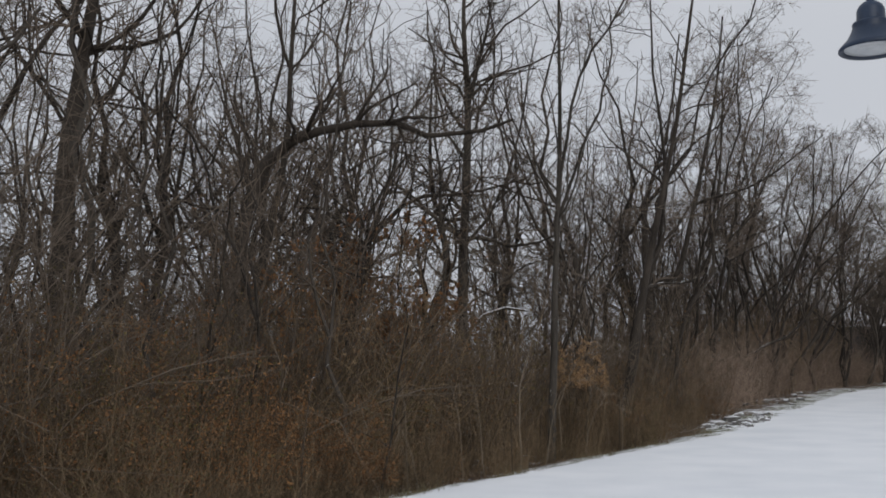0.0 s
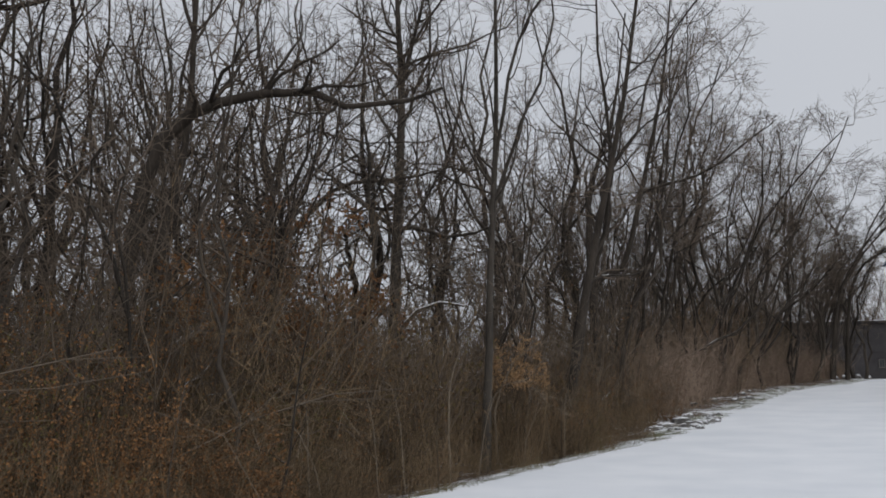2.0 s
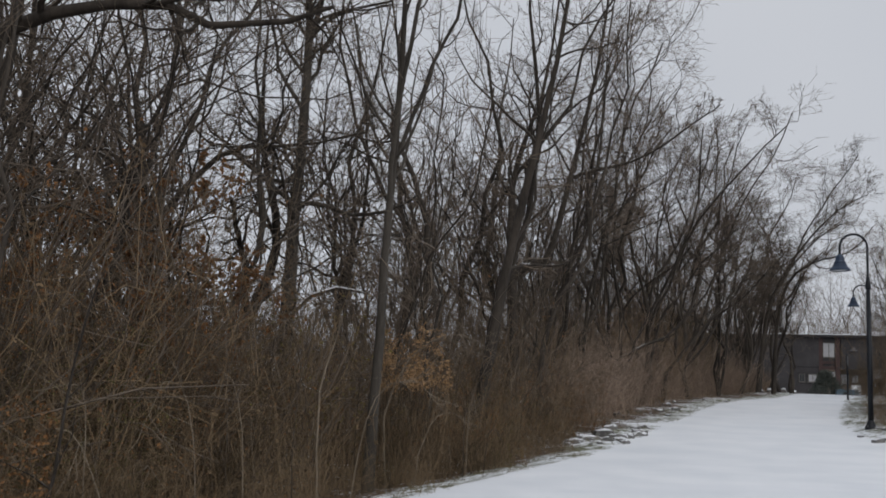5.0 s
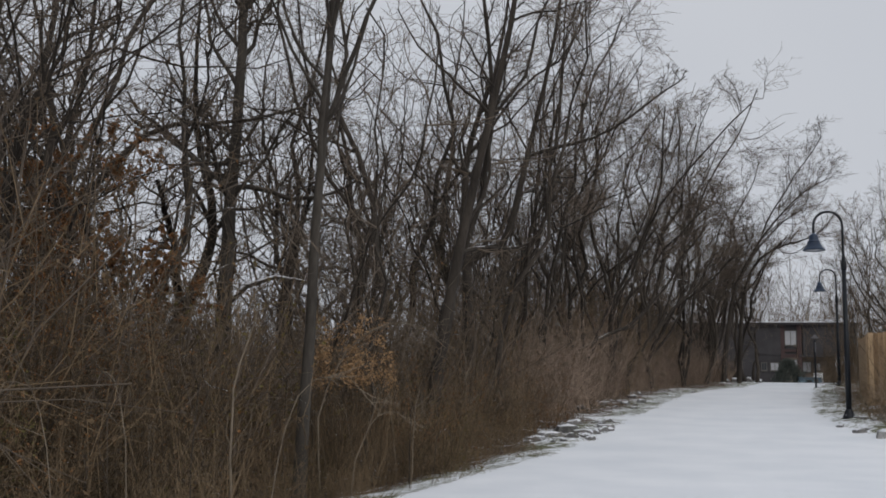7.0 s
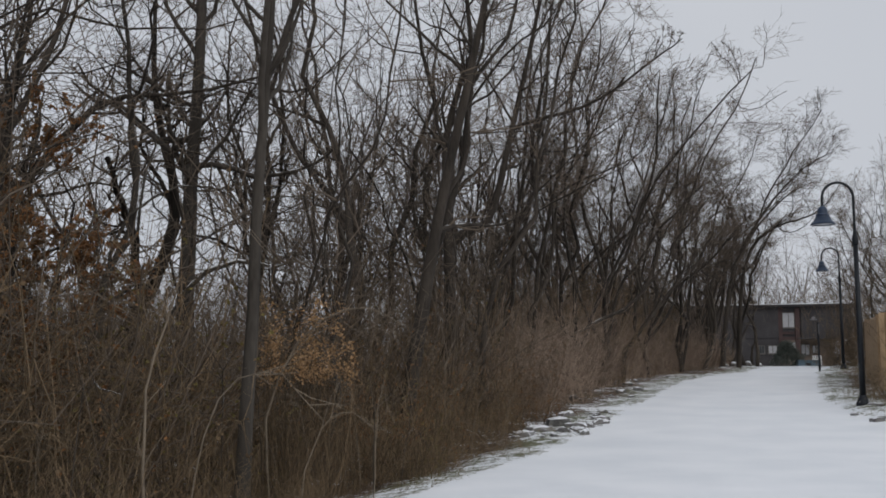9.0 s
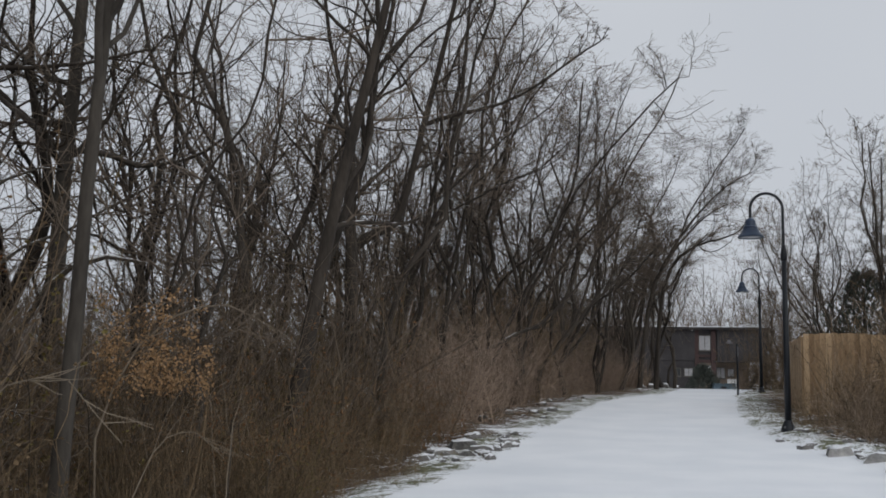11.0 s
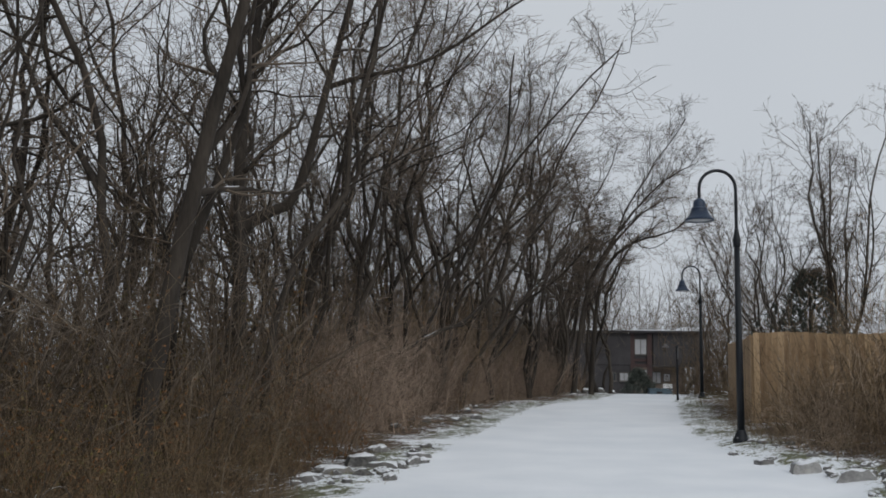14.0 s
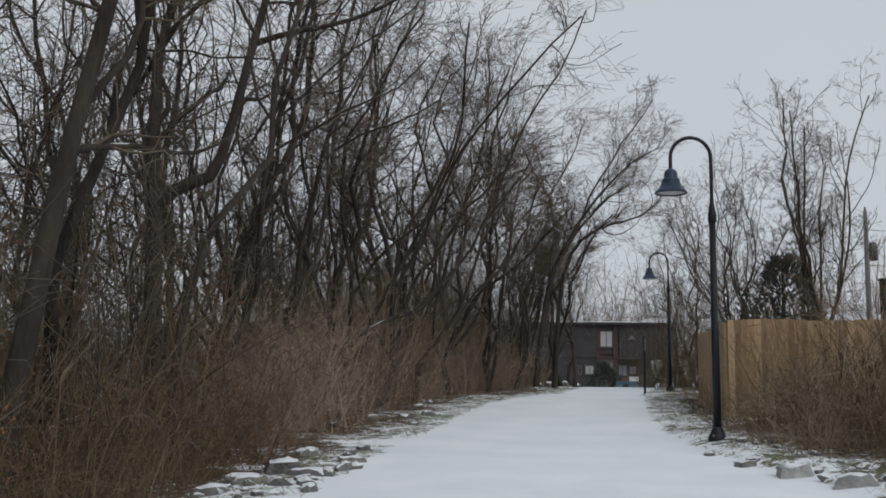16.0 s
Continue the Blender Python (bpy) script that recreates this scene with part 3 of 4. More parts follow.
# row along the trail further on, blown over towards it
for sd, (x, y), ht, wd, ln in ((31, (-4.2, 37.5), 12.2, 0.3, 0.08), (32, (-3.3, 40), 12.2, 0.4, 0.12), (33, (-2.3, 42), 12.0, 0.5, 0.15), (134, (-1.4, 44.5), 11.6, 0.5, 0.14), (135, (-0.5, 47), 11.3, 0.6, 0.2), (36, (0.6, 50), 11.2, 0.75, 0.26), (37, (1.9, 53), 10.9, 0.95, 0.3), (38, (3.0, 56.5), 10.2, 1.3, 0.28), (39, (-4.6, 44), 11.8, 0.3, 0.1), (30, (-2.9, 48), 11.4, 0.5, 0.16), (45, (-0.8, 54), 11.0, 0.6, 0.22), (44, (3.4, 62), 8.8, 0.8, 0.16), (46, (4.4, 66), 8.0, 0.8, 0.1), (47, (5.4, 70.5), 7.4, 0.7, 0.06), (48, (6.4, 75), 7.2, 0.6, 0.04), (49, (3.8, 70), 8.0, 0.7, 0.06)):
    place_tree("tree", tree_meshes(sd, ht, 0.085, (ln * 0.32, 0), 5, 45 if 46 < y < 60 else 30 if y < 46 else 22, 5, 6, 0.38, 0.31, hairs=1, fine=0.006, split=(0.02, 0.25), flare=(5, 17), crook=0.3, wind=(wd * 1.3, 0), rake=(25, 68), up=0.08, reach=0.75, sway=0.19), x, y, ground_at(x, y), "many-stemmed bare tree with wind-blown twigs at the trail's edge", group="wind-blown trees")

# stems that arch over the trail at the end of the row
arching = (((3.9, 57.0), 41, [(0, 0, 0), (0.2, 0, 2.0), (0.6, 0, 4.2), (1.2, 0, 6.0), (2.0, 0, 7.6), (2.9, 0, 8.8), (3.9, 0, 9.4)]), ((4.7, 58.0), 42, [(0, 0, 0), (0.1, 0, 2.5), (0.4, 0, 4.5), (0.8, 0, 5.6), (1.6, 0, 6.3), (2.4, 0, 6.5), (3.3, 0, 6.9), (3.9, 0, 8.0)]), ((4.2, 60.0), 43, [(0, 0, 0), (0.3, 0, 2.5), (0.7, 0, 4.6), (1.3, 0, 6.2), (2.1, 0, 7.4), (2.9, 0, 8.2), (3.6, 0, 8.6)]))
for (x, y), sd, way in arching:
    place_tree("tree", tree_meshes(sd, 9.0, 0.1, (0, 0), 2, 26, 5, 5, 0.4, 0.28, hairs=1, fine=0.006, split=(0.15, 0.4), flare=(6, 16), crook=0.28, wind=(0.9, 0), rake=(22, 65), up=0.1, curve=way, reach=0.7), x, y, ground_at(x, y), "bare tree arching over the trail at the end of the woods", group="arching trees")
# slender upright stems before the building
for i, (x, y, ht) in enumerate(((5.4, 61.0, 7.5), (5.95, 61.5, 6.8), (4.75, 62.5, 7.2), (7.6, 76.0, 6.5))):
    place_tree("tree", tree_meshes(420 + i, ht, 0.085, (0.02, 0), 1, 16, 5, 6, 0.35, 0.26, hairs=1, fine=0.006, up=0.12, crook=0.2), x, y, ground_at(x, y), "slender upright bare tree at the bend of the trail", group="trees at the bend")

rng = np.random.default_rng(5)
near_kinds = [tree_meshes(40 + i, 10.5 + 1.0 * i, 0.075 + 0.014 * i, (rng.normal(0, 0.06), rng.normal(0, 0.06)), 1 + i % 3, 20, 5, 4, 0.2, 0.42, (bark, bark_grey)[i % 2], hairs=0, fine=0.008, crook=0.3, rake=(25, 70), reach=0.6) for i in range(5)]
far_kinds = [tree_meshes(50 + i, 10.0 + 0.8 * i, 0.09 + 0.014 * i, (rng.normal(0, 0.06), rng.normal(0, 0.06)), 1 + i % 2, 15, 4, 4, 0.15, 0.40, (bark, bark_grey)[i % 2], fine=0.010, hairs=0, crook=0.28) for i in range(4)]
clump_kinds = [tree_meshes(55 + i, 8.0 + 0.7 * i, 0.055, (rng.normal(0, 0.05), rng.normal(0, 0.05)), 4, 20, 4, 5, 0.25, 0.36, (bark, bark_grey)[i % 2], fine=0.008, hairs=0, split=(0.01, 0.2), flare=(6, 20), up=0.09, crook=0.27, rake=(18, 62), reach=0.6) for i in range(3)]
sapling_kinds = [tree_meshes(60 + i, 5.0 + i, 0.028 + 0.006 * i, (rng.normal(0, 0.12), rng.normal(0, 0.12)), 2, 10, 4, 4, 0.15, 0.34, fine=0.005, hairs=0) for i in range(3)]
taken = [(-4.85, 20.9), (-10.5, 32.6), (-10.3, 18), (-14.5, 17.8), (-4.5, 28.4), (-4.65, 34.6), (-13.3, 34.3), (-13.4, 15.8), (-15.6, 19.4), (-12.6, 17), (-13.8, 14.2), (-12, 13.4)]


def wood_edge(y):
    """Where the brush begins; past the bend it stays clear of the view of the building."""
    return np.minimum(along_y(EDGE_L, np.minimum(y, 80)) - along_y(VERGE, y), 0.108 * (y - 17.3) - 0.2 + np.maximum(40 - y, 0))


def scatter(kinds, count, y_span, d_span, gap, name, label, group, size=(0.85, 1.15)):
    made, tries = 0, 0
    while made < count and tries < count * 40:
        tries += 1
        y = rng.uniform(*y_span)
        x = wood_edge(y) - rng.uniform(*d_span)
        if any((x - a) ** 2 + (y - b) ** 2 < gap * gap for a, b in taken):
            continue
        taken.append((x, y))
        k = kinds[int(rng.integers(len(kinds)))]
        place_tree(name, k, x, y, ground_at(x, y), label, group=group, turn=float(rng.uniform(0, 360)), size=float(rng.uniform(*size)))
        made += 1


scatter(near_kinds, 18, (9, 25), (6.0, 20), 1.5, "tree", "bare deciduous tree with dense dark twigs in the woods", "trees of the wood's edge")
scatter(clump_kinds, 14, (62, 88), (0.3, 8), 1.0, "tree", "bare many-stemmed tree at the wood's edge", "many-stemmed trees")
scatter(clump_kinds, 25, (35, 66), (0.8, 9), 1.1, "tree", "bare many-stemmed tree at the wood's edge", "many-stemmed trees")
scatter(near_kinds, 4, (22, 33), (9, 19), 1.6, "tree", "bare deciduous tree with dense dark twigs in the woods", "trees of the wood's edge")
scatter(near_kinds, 7, (36, 62), (3.0, 12), 1.3, "tree", "bare deciduous tree with dense dark twigs in the woods", "trees of the wood's edge")
scatter(far_kinds, 48, (6, 27), (7, 32), 1.5, "tree", "bare slender tree deep in the woods", "trees deep in the woods", (0.8, 1.1))
scatter(far_kinds, 28, (27, 78), (10, 34), 1.6, "tree", "bare slender tree deep in the woods", "trees deep in the woods", (0.8, 1.1))
scatter(sapling_kinds, 48, (10, 64), (0.8, 10), 0.7, "sapling", "thin bare sapling with fine twigs among the brush", "saplings in the brush")
scatter(near_kinds, 3, (26, 34), (5, 12), 1.3, "tree", "bare deciduous tree with dense dark twigs in the woods", "trees of the wood's edge", (0.95, 1.1))
for i, (x, y, size) in enumerate(((-8.9, 36.4, 1.1), (-10.9, 37.5, 1.15))):
    place_tree("tree", near_kinds[(i * 2) % 5], x, y, ground_at(x, y), "bare deciduous tree with dense dark twigs in the woods", group="trees of the wood's edge", turn=70.0 * i, size=size)


def thin_stems(seed, xs, ys, heights, radius, side=4):
    """Undergrowth too dense to count: crooked stems with a few side shoots."""
    g = np.random.default_rng(seed)
    K = len(xs)
    start = np.stack([xs, ys, ground_z(xs, ys) - 0.1], axis=1)
    way = np.stack([g.normal(0, 0.34, K), g.normal(0, 0.34, K), np.ones(K)], axis=1)
    way /= np.linalg.norm(way, axis=1, keepdims=True)
    P = paths(start, way, heights, 5, 0.0, 0.2, g)
    R = (radius * g.uniform(0.5, 1.4, K))[:, None] * np.linspace(1, 0.35, 5)[None]
    Q, qr = branches(P, R, side, (0.15, 1.0), 0.48, (25, 85), 3, 0.02, 0.3, g, 0.6, radius * 0.35)
    V, vr = branches(Q, qr, 1, (0.2, 1.0), 0.6, (25, 75), 2, 0.0, 0.2, g, 0.7, radius * 0.3)
    return joined([tubes(P, R, 3), tubes(Q, qr, 3), tubes(V, vr, 3)])


ug = np.random.default_rng(77)
uy = np.concatenate([ug.uniform(5, 34, 2600), ug.uniform(30, 50, 500), ug.uniform(48, 94, 1200)])
ux = wood_edge(uy) - np.where(uy < 27, 2.4, 1.2) - 26 * ug.uniform(0, 1, 4300) ** 1.3
uh = ug.uniform(1.8, 4.0, 4300) * np.where(uy < 21, 1.45, 1.1)
tagged(new("undergrowth", mesh_of("undergrowth", *thin_stems(78, ux, uy, uh, 0.016, 5), twig)), "tangled bare undergrowth between the trees", "undergrowth", kind="stuff")
wy = ug.uniform(2, 112, 2200)
wx = np.minimum(-38 - ug.uniform(0, 30, 2200), 100) + np.maximum(wy - 60, 0) * 0.2
bx, by = ug.uniform(-12, 62, 1300), ug.uniform(112, 150, 1300)
woods_v = joined([thin_stems(79, wx, wy, ug.uniform(4, 10, 2200), 0.04), thin_stems(80, bx, by, ug.uniform(6, 15, 1300), 0.045)])
tagged(new("far_woods", mesh_of("far_woods", *woods_v, twig)), "grey-brown bare woods in the distance", "woods", kind="stuff")

# ---- brush along the trail ----
shrub_kinds = [shrub_meshes(70 + i, 1.7 + 0.25 * i, 0.75 + 0.06 * i, 42, 4, 0.03 * (i % 3)) for i in range(6)]
pale_kinds = [shrub_meshes(85 + i, 1.75 + 0.25 * i, 0.8, 52, 4, 0.03 + 0.03 * i, mat=pale_cane, wide=2.0) for i in range(3)]
leafy = []
for i, (canes_me, twigs_me, tips) in enumerate(shrub_kinds):
    lr = np.random.default_rng(90 + i)
    pick = tips[lr.integers(len(tips), size=1500)]
    leafy.append((canes_me, twigs_me, mesh_of("foliage", *leaf_quads(pick, 0.026, lr), rust_leaf), mesh_of("foliage", *leaf_quads(pick, 0.025, lr), olive_leaf), mesh_of("foliage", *leaf_quads(pick, 0.023, lr), brown_leaf)))


def place_shrub(kind, x, y, label, group="", size=1.0, leaf=""):
    ob = thing("shrub", x, y, ground_at(x, y), label, "shrub", group, float(rng.uniform(0, 360)))
    ob.scale = (size, size, size * float(rng.uniform(0.85, 1.1)))
    tagged(child("cane_mass", kind[0], ob), kind="stuff")
    tagged(child("twig_mass", kind[1], ob), kind="stuff")
    if leaf:
        tagged(child("foliage", kind[{"rust": 2, "olive": 3, "brown": 4}[leaf]], ob, {"rust": "rusty dry leaves", "olive": "dull olive leaves", "brown": "withered brown leaves"}[leaf]), kind="stuff")
    return ob


for row, (d, step, size) in enumerate(((0.35, 0.9, 0.55), (1.2, 1.0, 0.85), (2.8, 1.25, 1.2))):
    y = 8.0
    while y < 80:
        x = float(wood_edge(y)) - d - rng.uniform(-0.15, 0.45)
        p = rng.uniform()
        leaf = "rust" if p < 0.14 else "olive" if p < 0.34 else "brown" if p < 0.85 else ""
        lab = {"rust": "brown thicket with rust-coloured dry leaves", "olive": "brown thicket with dull olive leaves", "brown": "dense thicket of canes with withered brown leaves", "": "dense brown thicket of leafless canes beside the trail"}[leaf]
        far = 0.45 if d < 2 and abs(y - 20.5) < 2.5 else 1.0 if y < 36 else 1.5 if y < 58 else 0.9
        pale = y > 31 and d < 2.5 and rng.uniform() < 0.8
        if pale:
            leaf, lab = "", "pale pinkish-tan thicket of leafless stems beside the trail"
        place_shrub(pale_kinds[int(rng.integers(3))] if pale else leafy[int(rng.integers(6))], x, y, lab, "thickets along the woods", (max(size, 0.8) if y > 30 else size * (1.3 if d > 2 and 15 < y < 27 else 1.0)) * far * float(rng.uniform(0.75, 1.4)), leaf)
        y += step * float(rng.uniform(0.8, 1.2)) * (1.0 if y < 40 else 1.25 if y < 60 else 1.6)


# leafy bushes that stand out
def leafy_bush(seed, x, y, height, radius, count, leaf_mat, size, low, label, leaf_label):
    canes_me, twigs_me, tips = shrub_meshes(seed, height, radius, 60, 4, 0.04)
    g = np.random.default_rng(seed + 1)
    tips = tips[(tips[:, 2] > low * height) & (np.hypot(tips[:, 0], tips[:, 1]) < radius * 1.3)]
    ob = thing("bush", x, y, ground_at(x, y), label, "bush")
    tagged(child("cane_mass", canes_me, ob), kind="stuff")
    tagged(child("twig_mass", twigs_me, ob), kind="stuff")
    at_leaf = tips[g.integers(len(tips), size=count)] + g.normal(0, 0.05, (count, 3))
    tagged(child("foliage", mesh_of("foliage", *leaf_quads(at_leaf, size, g), leaf_mat), ob, leaf_label), kind="stuff")


for i, (x, y, ht, rd) in enumerate(((-7.4, 9.8, 2.6, 1.1), (-6.7, 11.3, 2.0, 0.9), (-6.2, 13.2, 1.6, 0.8), (-7.8, 13.0, 2.3, 1.0))):
    leafy_bush(500 + 3 * i, x, y, ht, rd, 5000, rust_leaf, 0.03, 0.25, "large bush with orange-brown dry leaves", "orange-brown dry leaves")
for i, (x, y, ht, rd) in enumerate(((-8.4, 11.2, 2.9, 1.2), (-9.2, 13.2, 3.0, 1.2), (-6.9, 15.8, 2.2, 1.0))):
    leafy_bush(520 + 3 * i, x, y, ht, rd, 5000, olive_leaf, 0.028, 0.15, "large bush with dull olive and brown leaves", "dull olive leaves")
for i, (x, y, ht, rd) in enumerate(((-9.0, 17.2, 3.7, 1.3), (-8.4, 19.2, 3.3, 1.2), (-9.8, 20.2, 3.8, 1.3), (-8.3, 21.4, 2.9, 1.0), (-7.6, 17.6, 2.6, 1.0), (-10.4, 15.4, 3.8, 1.3))):
    leafy_bush(560 + 3 * i, x, y, ht, rd, 4500, (brown_leaf, rust_leaf)[i % 2], 0.032, 0.2, "tall tangled bush with withered reddish-brown leaves", "withered reddish-brown leaves")
leafy_bush(540, -4.45, 22.2, 2.5, 0.42, 3200, orange_leaf, 0.03, 0.6, "rounded bush with pale orange dry leaves on top", "pale orange dry leaves")
leafy_bush(543, -4.2, 25.0, 1.5, 0.6, 900, rust_leaf, 0.03, 0.4, "small bush with rusty dry leaves", "rusty dry leaves")
# young oaks that keep their rusty leaves
for i, (x, y, ht) in enumerate(((-8.2, 22.4, 3.8), (-11.6, 27.8, 4.6), (-9.4, 24.2, 4.8), (-10.6, 21.6, 4.6), (-12.4, 26.0, 5.4), (-8.8, 20.4, 3.9), (-10.8, 24.9, 4.6), (-9.6, 18.4, 4.3))):
    trunk_me, crown_me, tips = tree_meshes(95 + i, ht, 0.035, (0.03, 0.02), 2, 12, 5, 4, 0.2, 0.45, hairs=1)
    lr = np.random.default_rng(99 + i)
    oak = place_tree("young_oak", (trunk_me, crown_me), x, y, ground_at(x, y), "young oak holding rust-coloured dead leaves", group="young oaks")
    child("foliage", mesh_of("foliage", *leaf_quads(tips[lr.integers(len(tips), size=9000)], 0.046, lr), rust_leaf), oak, "rust-coloured dead leaves")


# pale saplings and bent canes at the front of the brush
def bent_stem(name, x, y, points, girth, label, mat, shoots=5):
    g = np.random.default_rng(int(abs(x * 977 + y * 131)))
    c = np.asarray(points, dtype=float)
    s = np.linspace(0, len(c) - 1, 10)
    P = np.stack([np.interp(s, np.arange(len(c)), c[:, j]) for j in range(3)], axis=1)[None]
    P = P + np.cumsum(g.normal(0, 0.012, P.shape), axis=1)
    R = girth * np.linspace(1, 0.35, 10)[None]
    ob = thing(name, x, y, ground_at(x, y), label, "sapling")
    child("stem", mesh_of("stem", *tubes(P, R, 6), mat), ob)
    Q, qr = branches(P, R, shoots, (0.35, 1.0), 0.3, (20, 60), 4, 0.05, 0.2, g, 0.5, 0.004)
    child("crown", mesh_of("crown", *tubes(Q, qr, 3), mat), ob)


bent_stem("sapling", -5.5, 13.4, [(0, 0, -0.1), (0.1, 0, 0.6), (0.25, 0, 1.4), (0.4, 0.1, 2.4)], 0.022, "dark thin sapling at the edge of the brush", bark)
bent_stem("sapling", -4.85, 18.5, [(0, 0, -0.1), (0.04, 0, 0.7), (0.1, 0, 1.4), (0.35, 0.1, 2.3)], 0.02, "pale slanting sapling at the edge of the brush", pale_bark)
bent_stem("sapling", -4.75, 21.7, [(0, 0, -0.1), (-0.1, 0, 1.0), (0.2, 0.1, 1.9), (0.7, 0.3, 2.4), (1.1, 0.5, 2.45), (1.5, 0.6, 2.2)], 0.016, "pale cane arching over a bush", pale_bark)
cg = np.random.default_rng(613)
for i in range(54):
    y = float(cg.uniform(9, 46))
    x = float(wood_edge(y)) - float(cg.uniform(-0.15, 1.5))
    dx, dy, up = float(cg.normal(-0.1, 0.38)), float(cg.normal(0, 0.5)), float(cg.uniform(0.7, 1.8))
    bent_stem("sapling", x, y, [(0, 0, -0.1), (0.2 * dx, 0.2 * dy, 0.5 * up), (0.6 * dx, 0.6 * dy, 0.9 * up), (1.2 * dx, 1.2 * dy, 0.97 * up), (1.8 * dx, 1.8 * dy, 0.72 * up)], float(cg.uniform(0.004, 0.008)), ("pale bent cane at the front of the brush", "dark crooked stem leaning out of the brush")[i % 3 == 0], (pale_bark, bark)[i % 3 == 0], 6)
snowy = thing("broken_limb", -9.3, 29.7, ground_at(-9.3, 29.7), "broken pale limb with snow, propped in the woods", "branch")
child("limb", mesh_of("limb", *tubes(np.array([[(-1.5, 0.1, -0.2), (-0.6, 0, 1.8), (0.1, -0.1, 2.9), (0.5, 0, 3.3), (1.1, 0.1, 3.5), (1.8, 0.1, 3.4)]]), np.array([[0.06, 0.055, 0.05, 0.045, 0.035, 0.02]]), 7), bark_grey), snowy)
child("snow", mesh_of("snow", *tubes(np.array([[(0.0, -0.1, 2.86), (0.45, 0, 3.34), (1.1, 0.1, 3.545), (1.7, 0.1, 3.45)]]), np.array([[0.008, 0.022, 0.02, 0.006]]), 6), snow_cap), snowy, "white snow lying on the limb")

# ---- right side: fence ----
def fence_run(name, a, b, height, label, step=0.14):
    a, b = Vector(a), Vector(b)
    run = (b - a)
    turn = math.degrees(math.atan2(run.y, run.x))
    ob = thing(name, a.x, a.y, 0, label, "fence", "wooden fence", turn)
    n = int(run.length / step)
    bm = bmesh.new()
    boxes(bm, (-(step - 0.006) / 2, (step - 0.006) / 2, -0.009, 0.009, 0, height - 0.04))
    me = bpy.data.meshes.new("picket")
    bm.to_mesh(me)
    bm.free()
    me.materials.append(cedar)
    for i in range(n):
        q = a + run * ((i + 0.5) / n)
        o = child("picket", me, ob)
        o.location = ((i + 0.5) * step, rng.uniform(-0.003, 0.003), ground_at(q.x, q.y) + rng.uniform(-0.012, 0.012))
    for i in range(0, n + 1, 17):
        q = a + run * (i / n)
        z = ground_at(q.x, q.y)
        part("post", boxes(bmesh.new(), (i * step - 0.045, i * step + 0.045, 0.05, 0.14, z - 0.2, z + height - 0.1)), cedar, ob)
    for h in (0.3, height / 2, height - 0.3):
        bm = bmesh.new()
        z0, z1 = ground_at(a.x, a.y), ground_at(b.x, b.y)
        boxes(bm, (0, n * step, 0.012, 0.05, h - 0.045, h + 0.045))
        for v in bm.verts:
            v.co.z += z0 + (z1 - z0) * v.co.x / (n * step)
        part("rail", bm, cedar, ob)
    return ob


fence_run("fence", (6.25, 39.5, 0), (17.5, 39.0, 0), 2.1, "tall wooden privacy fence of tan cedar boards behind the brush")
fence_run("fence", (8.15, 49.5, 0), (6.25, 39.56, 0), 2.05, "wooden privacy fence of tan cedar boards along the trail")

arch_kinds = [shrub_meshes(130 + i, 2.1 + 0.25 * i, 0.85, 22, 4, 0.05 + 0.03 * i, 0.0085, (brush_cane, cane, cane, brush_cane)[i], 2.2) for i in range(4)]
for i in range(50):
    y = float(rng.uniform(27.5, 38.7))
    x = float(along_y(EDGE_R, y)) + 1.25 + 4.2 * float(rng.uniform(0, 1)) ** 1.1
    leaf = "" if i % 8 else "rust" if rng.uniform() < 0.3 else "brown"
    place_shrub(leafy[int(rng.integers(6))] if leaf else arch_kinds[i % 4], x, y, "reddish-brown thicket of arching canes in front of the fence", "thickets by the fence", float(rng.uniform(0.3, 0.6)) + 0.26 * min(4.0, x - float(along_y(EDGE_R, y)) - 1.0), leaf)
for x, y, size in ((9.6, 57.5, 1.3), (10.4, 59.0, 1.6), (10.0, 61.5, 1.7), (11.2, 63.0, 1.7), (9.3, 60.0, 1.2)):
    place_shrub(leafy[int(rng.integers(6))], x, y, "tall reddish-brown thicket beyond the fence", "thickets beyond the fence", size, "brown")
# one tall fan-shaped tree, and lower ones beyond it
place_tree("tree", tree_meshes(381, 9.6, 0.09, (-0.01, 0), 8, 72, 5, 5, 0.25, 0.3, bark_grey, up=0.1, crook=0.17, fine=0.0055, hairs=2, split=(0.06, 0.35), flare=(9, 25), rake=(22, 60), reach=0.7, sway=0.05), 11.8, 50.3, ground_at(11.8, 50.3), "tall bare grey tree fanning upwards behind the wooden fence", group="trees behind the fence")
for sd, (x, y), ht, ln, nl, sz in ((82, (11.6, 57), 7.6, (-0.05, 0), 3, 0.4), (84, (13.6, 61), 8.6, (-0.02, 0), 3, 0.4), (85, (10.7, 52), 6.4, (-0.12, 0), 3, 0.42), (86, (12.7, 66), 8.0, (-0.06, 0), 2, 0.4), (88, (13.9, 72), 8.5, (-0.05, 0), 3, 0.42), (89, (17.0, 66), 7.4, (0, 0), 3, 0.4), (92, (15.5, 80), 8.5, (-0.05, 0), 3, 0.42)):
    place_tree("tree", tree_meshes(sd, ht, 0.075, ln, nl, 28, 5, 5, 0.15, sz, bark_grey, up=0.12, crook=0.2, fine=0.006, hairs=1, reach=0.6, sway=0.12), x, y, ground_at(x, y), "bare grey spreading tree behind the wooden fence", group="trees behind the fence")

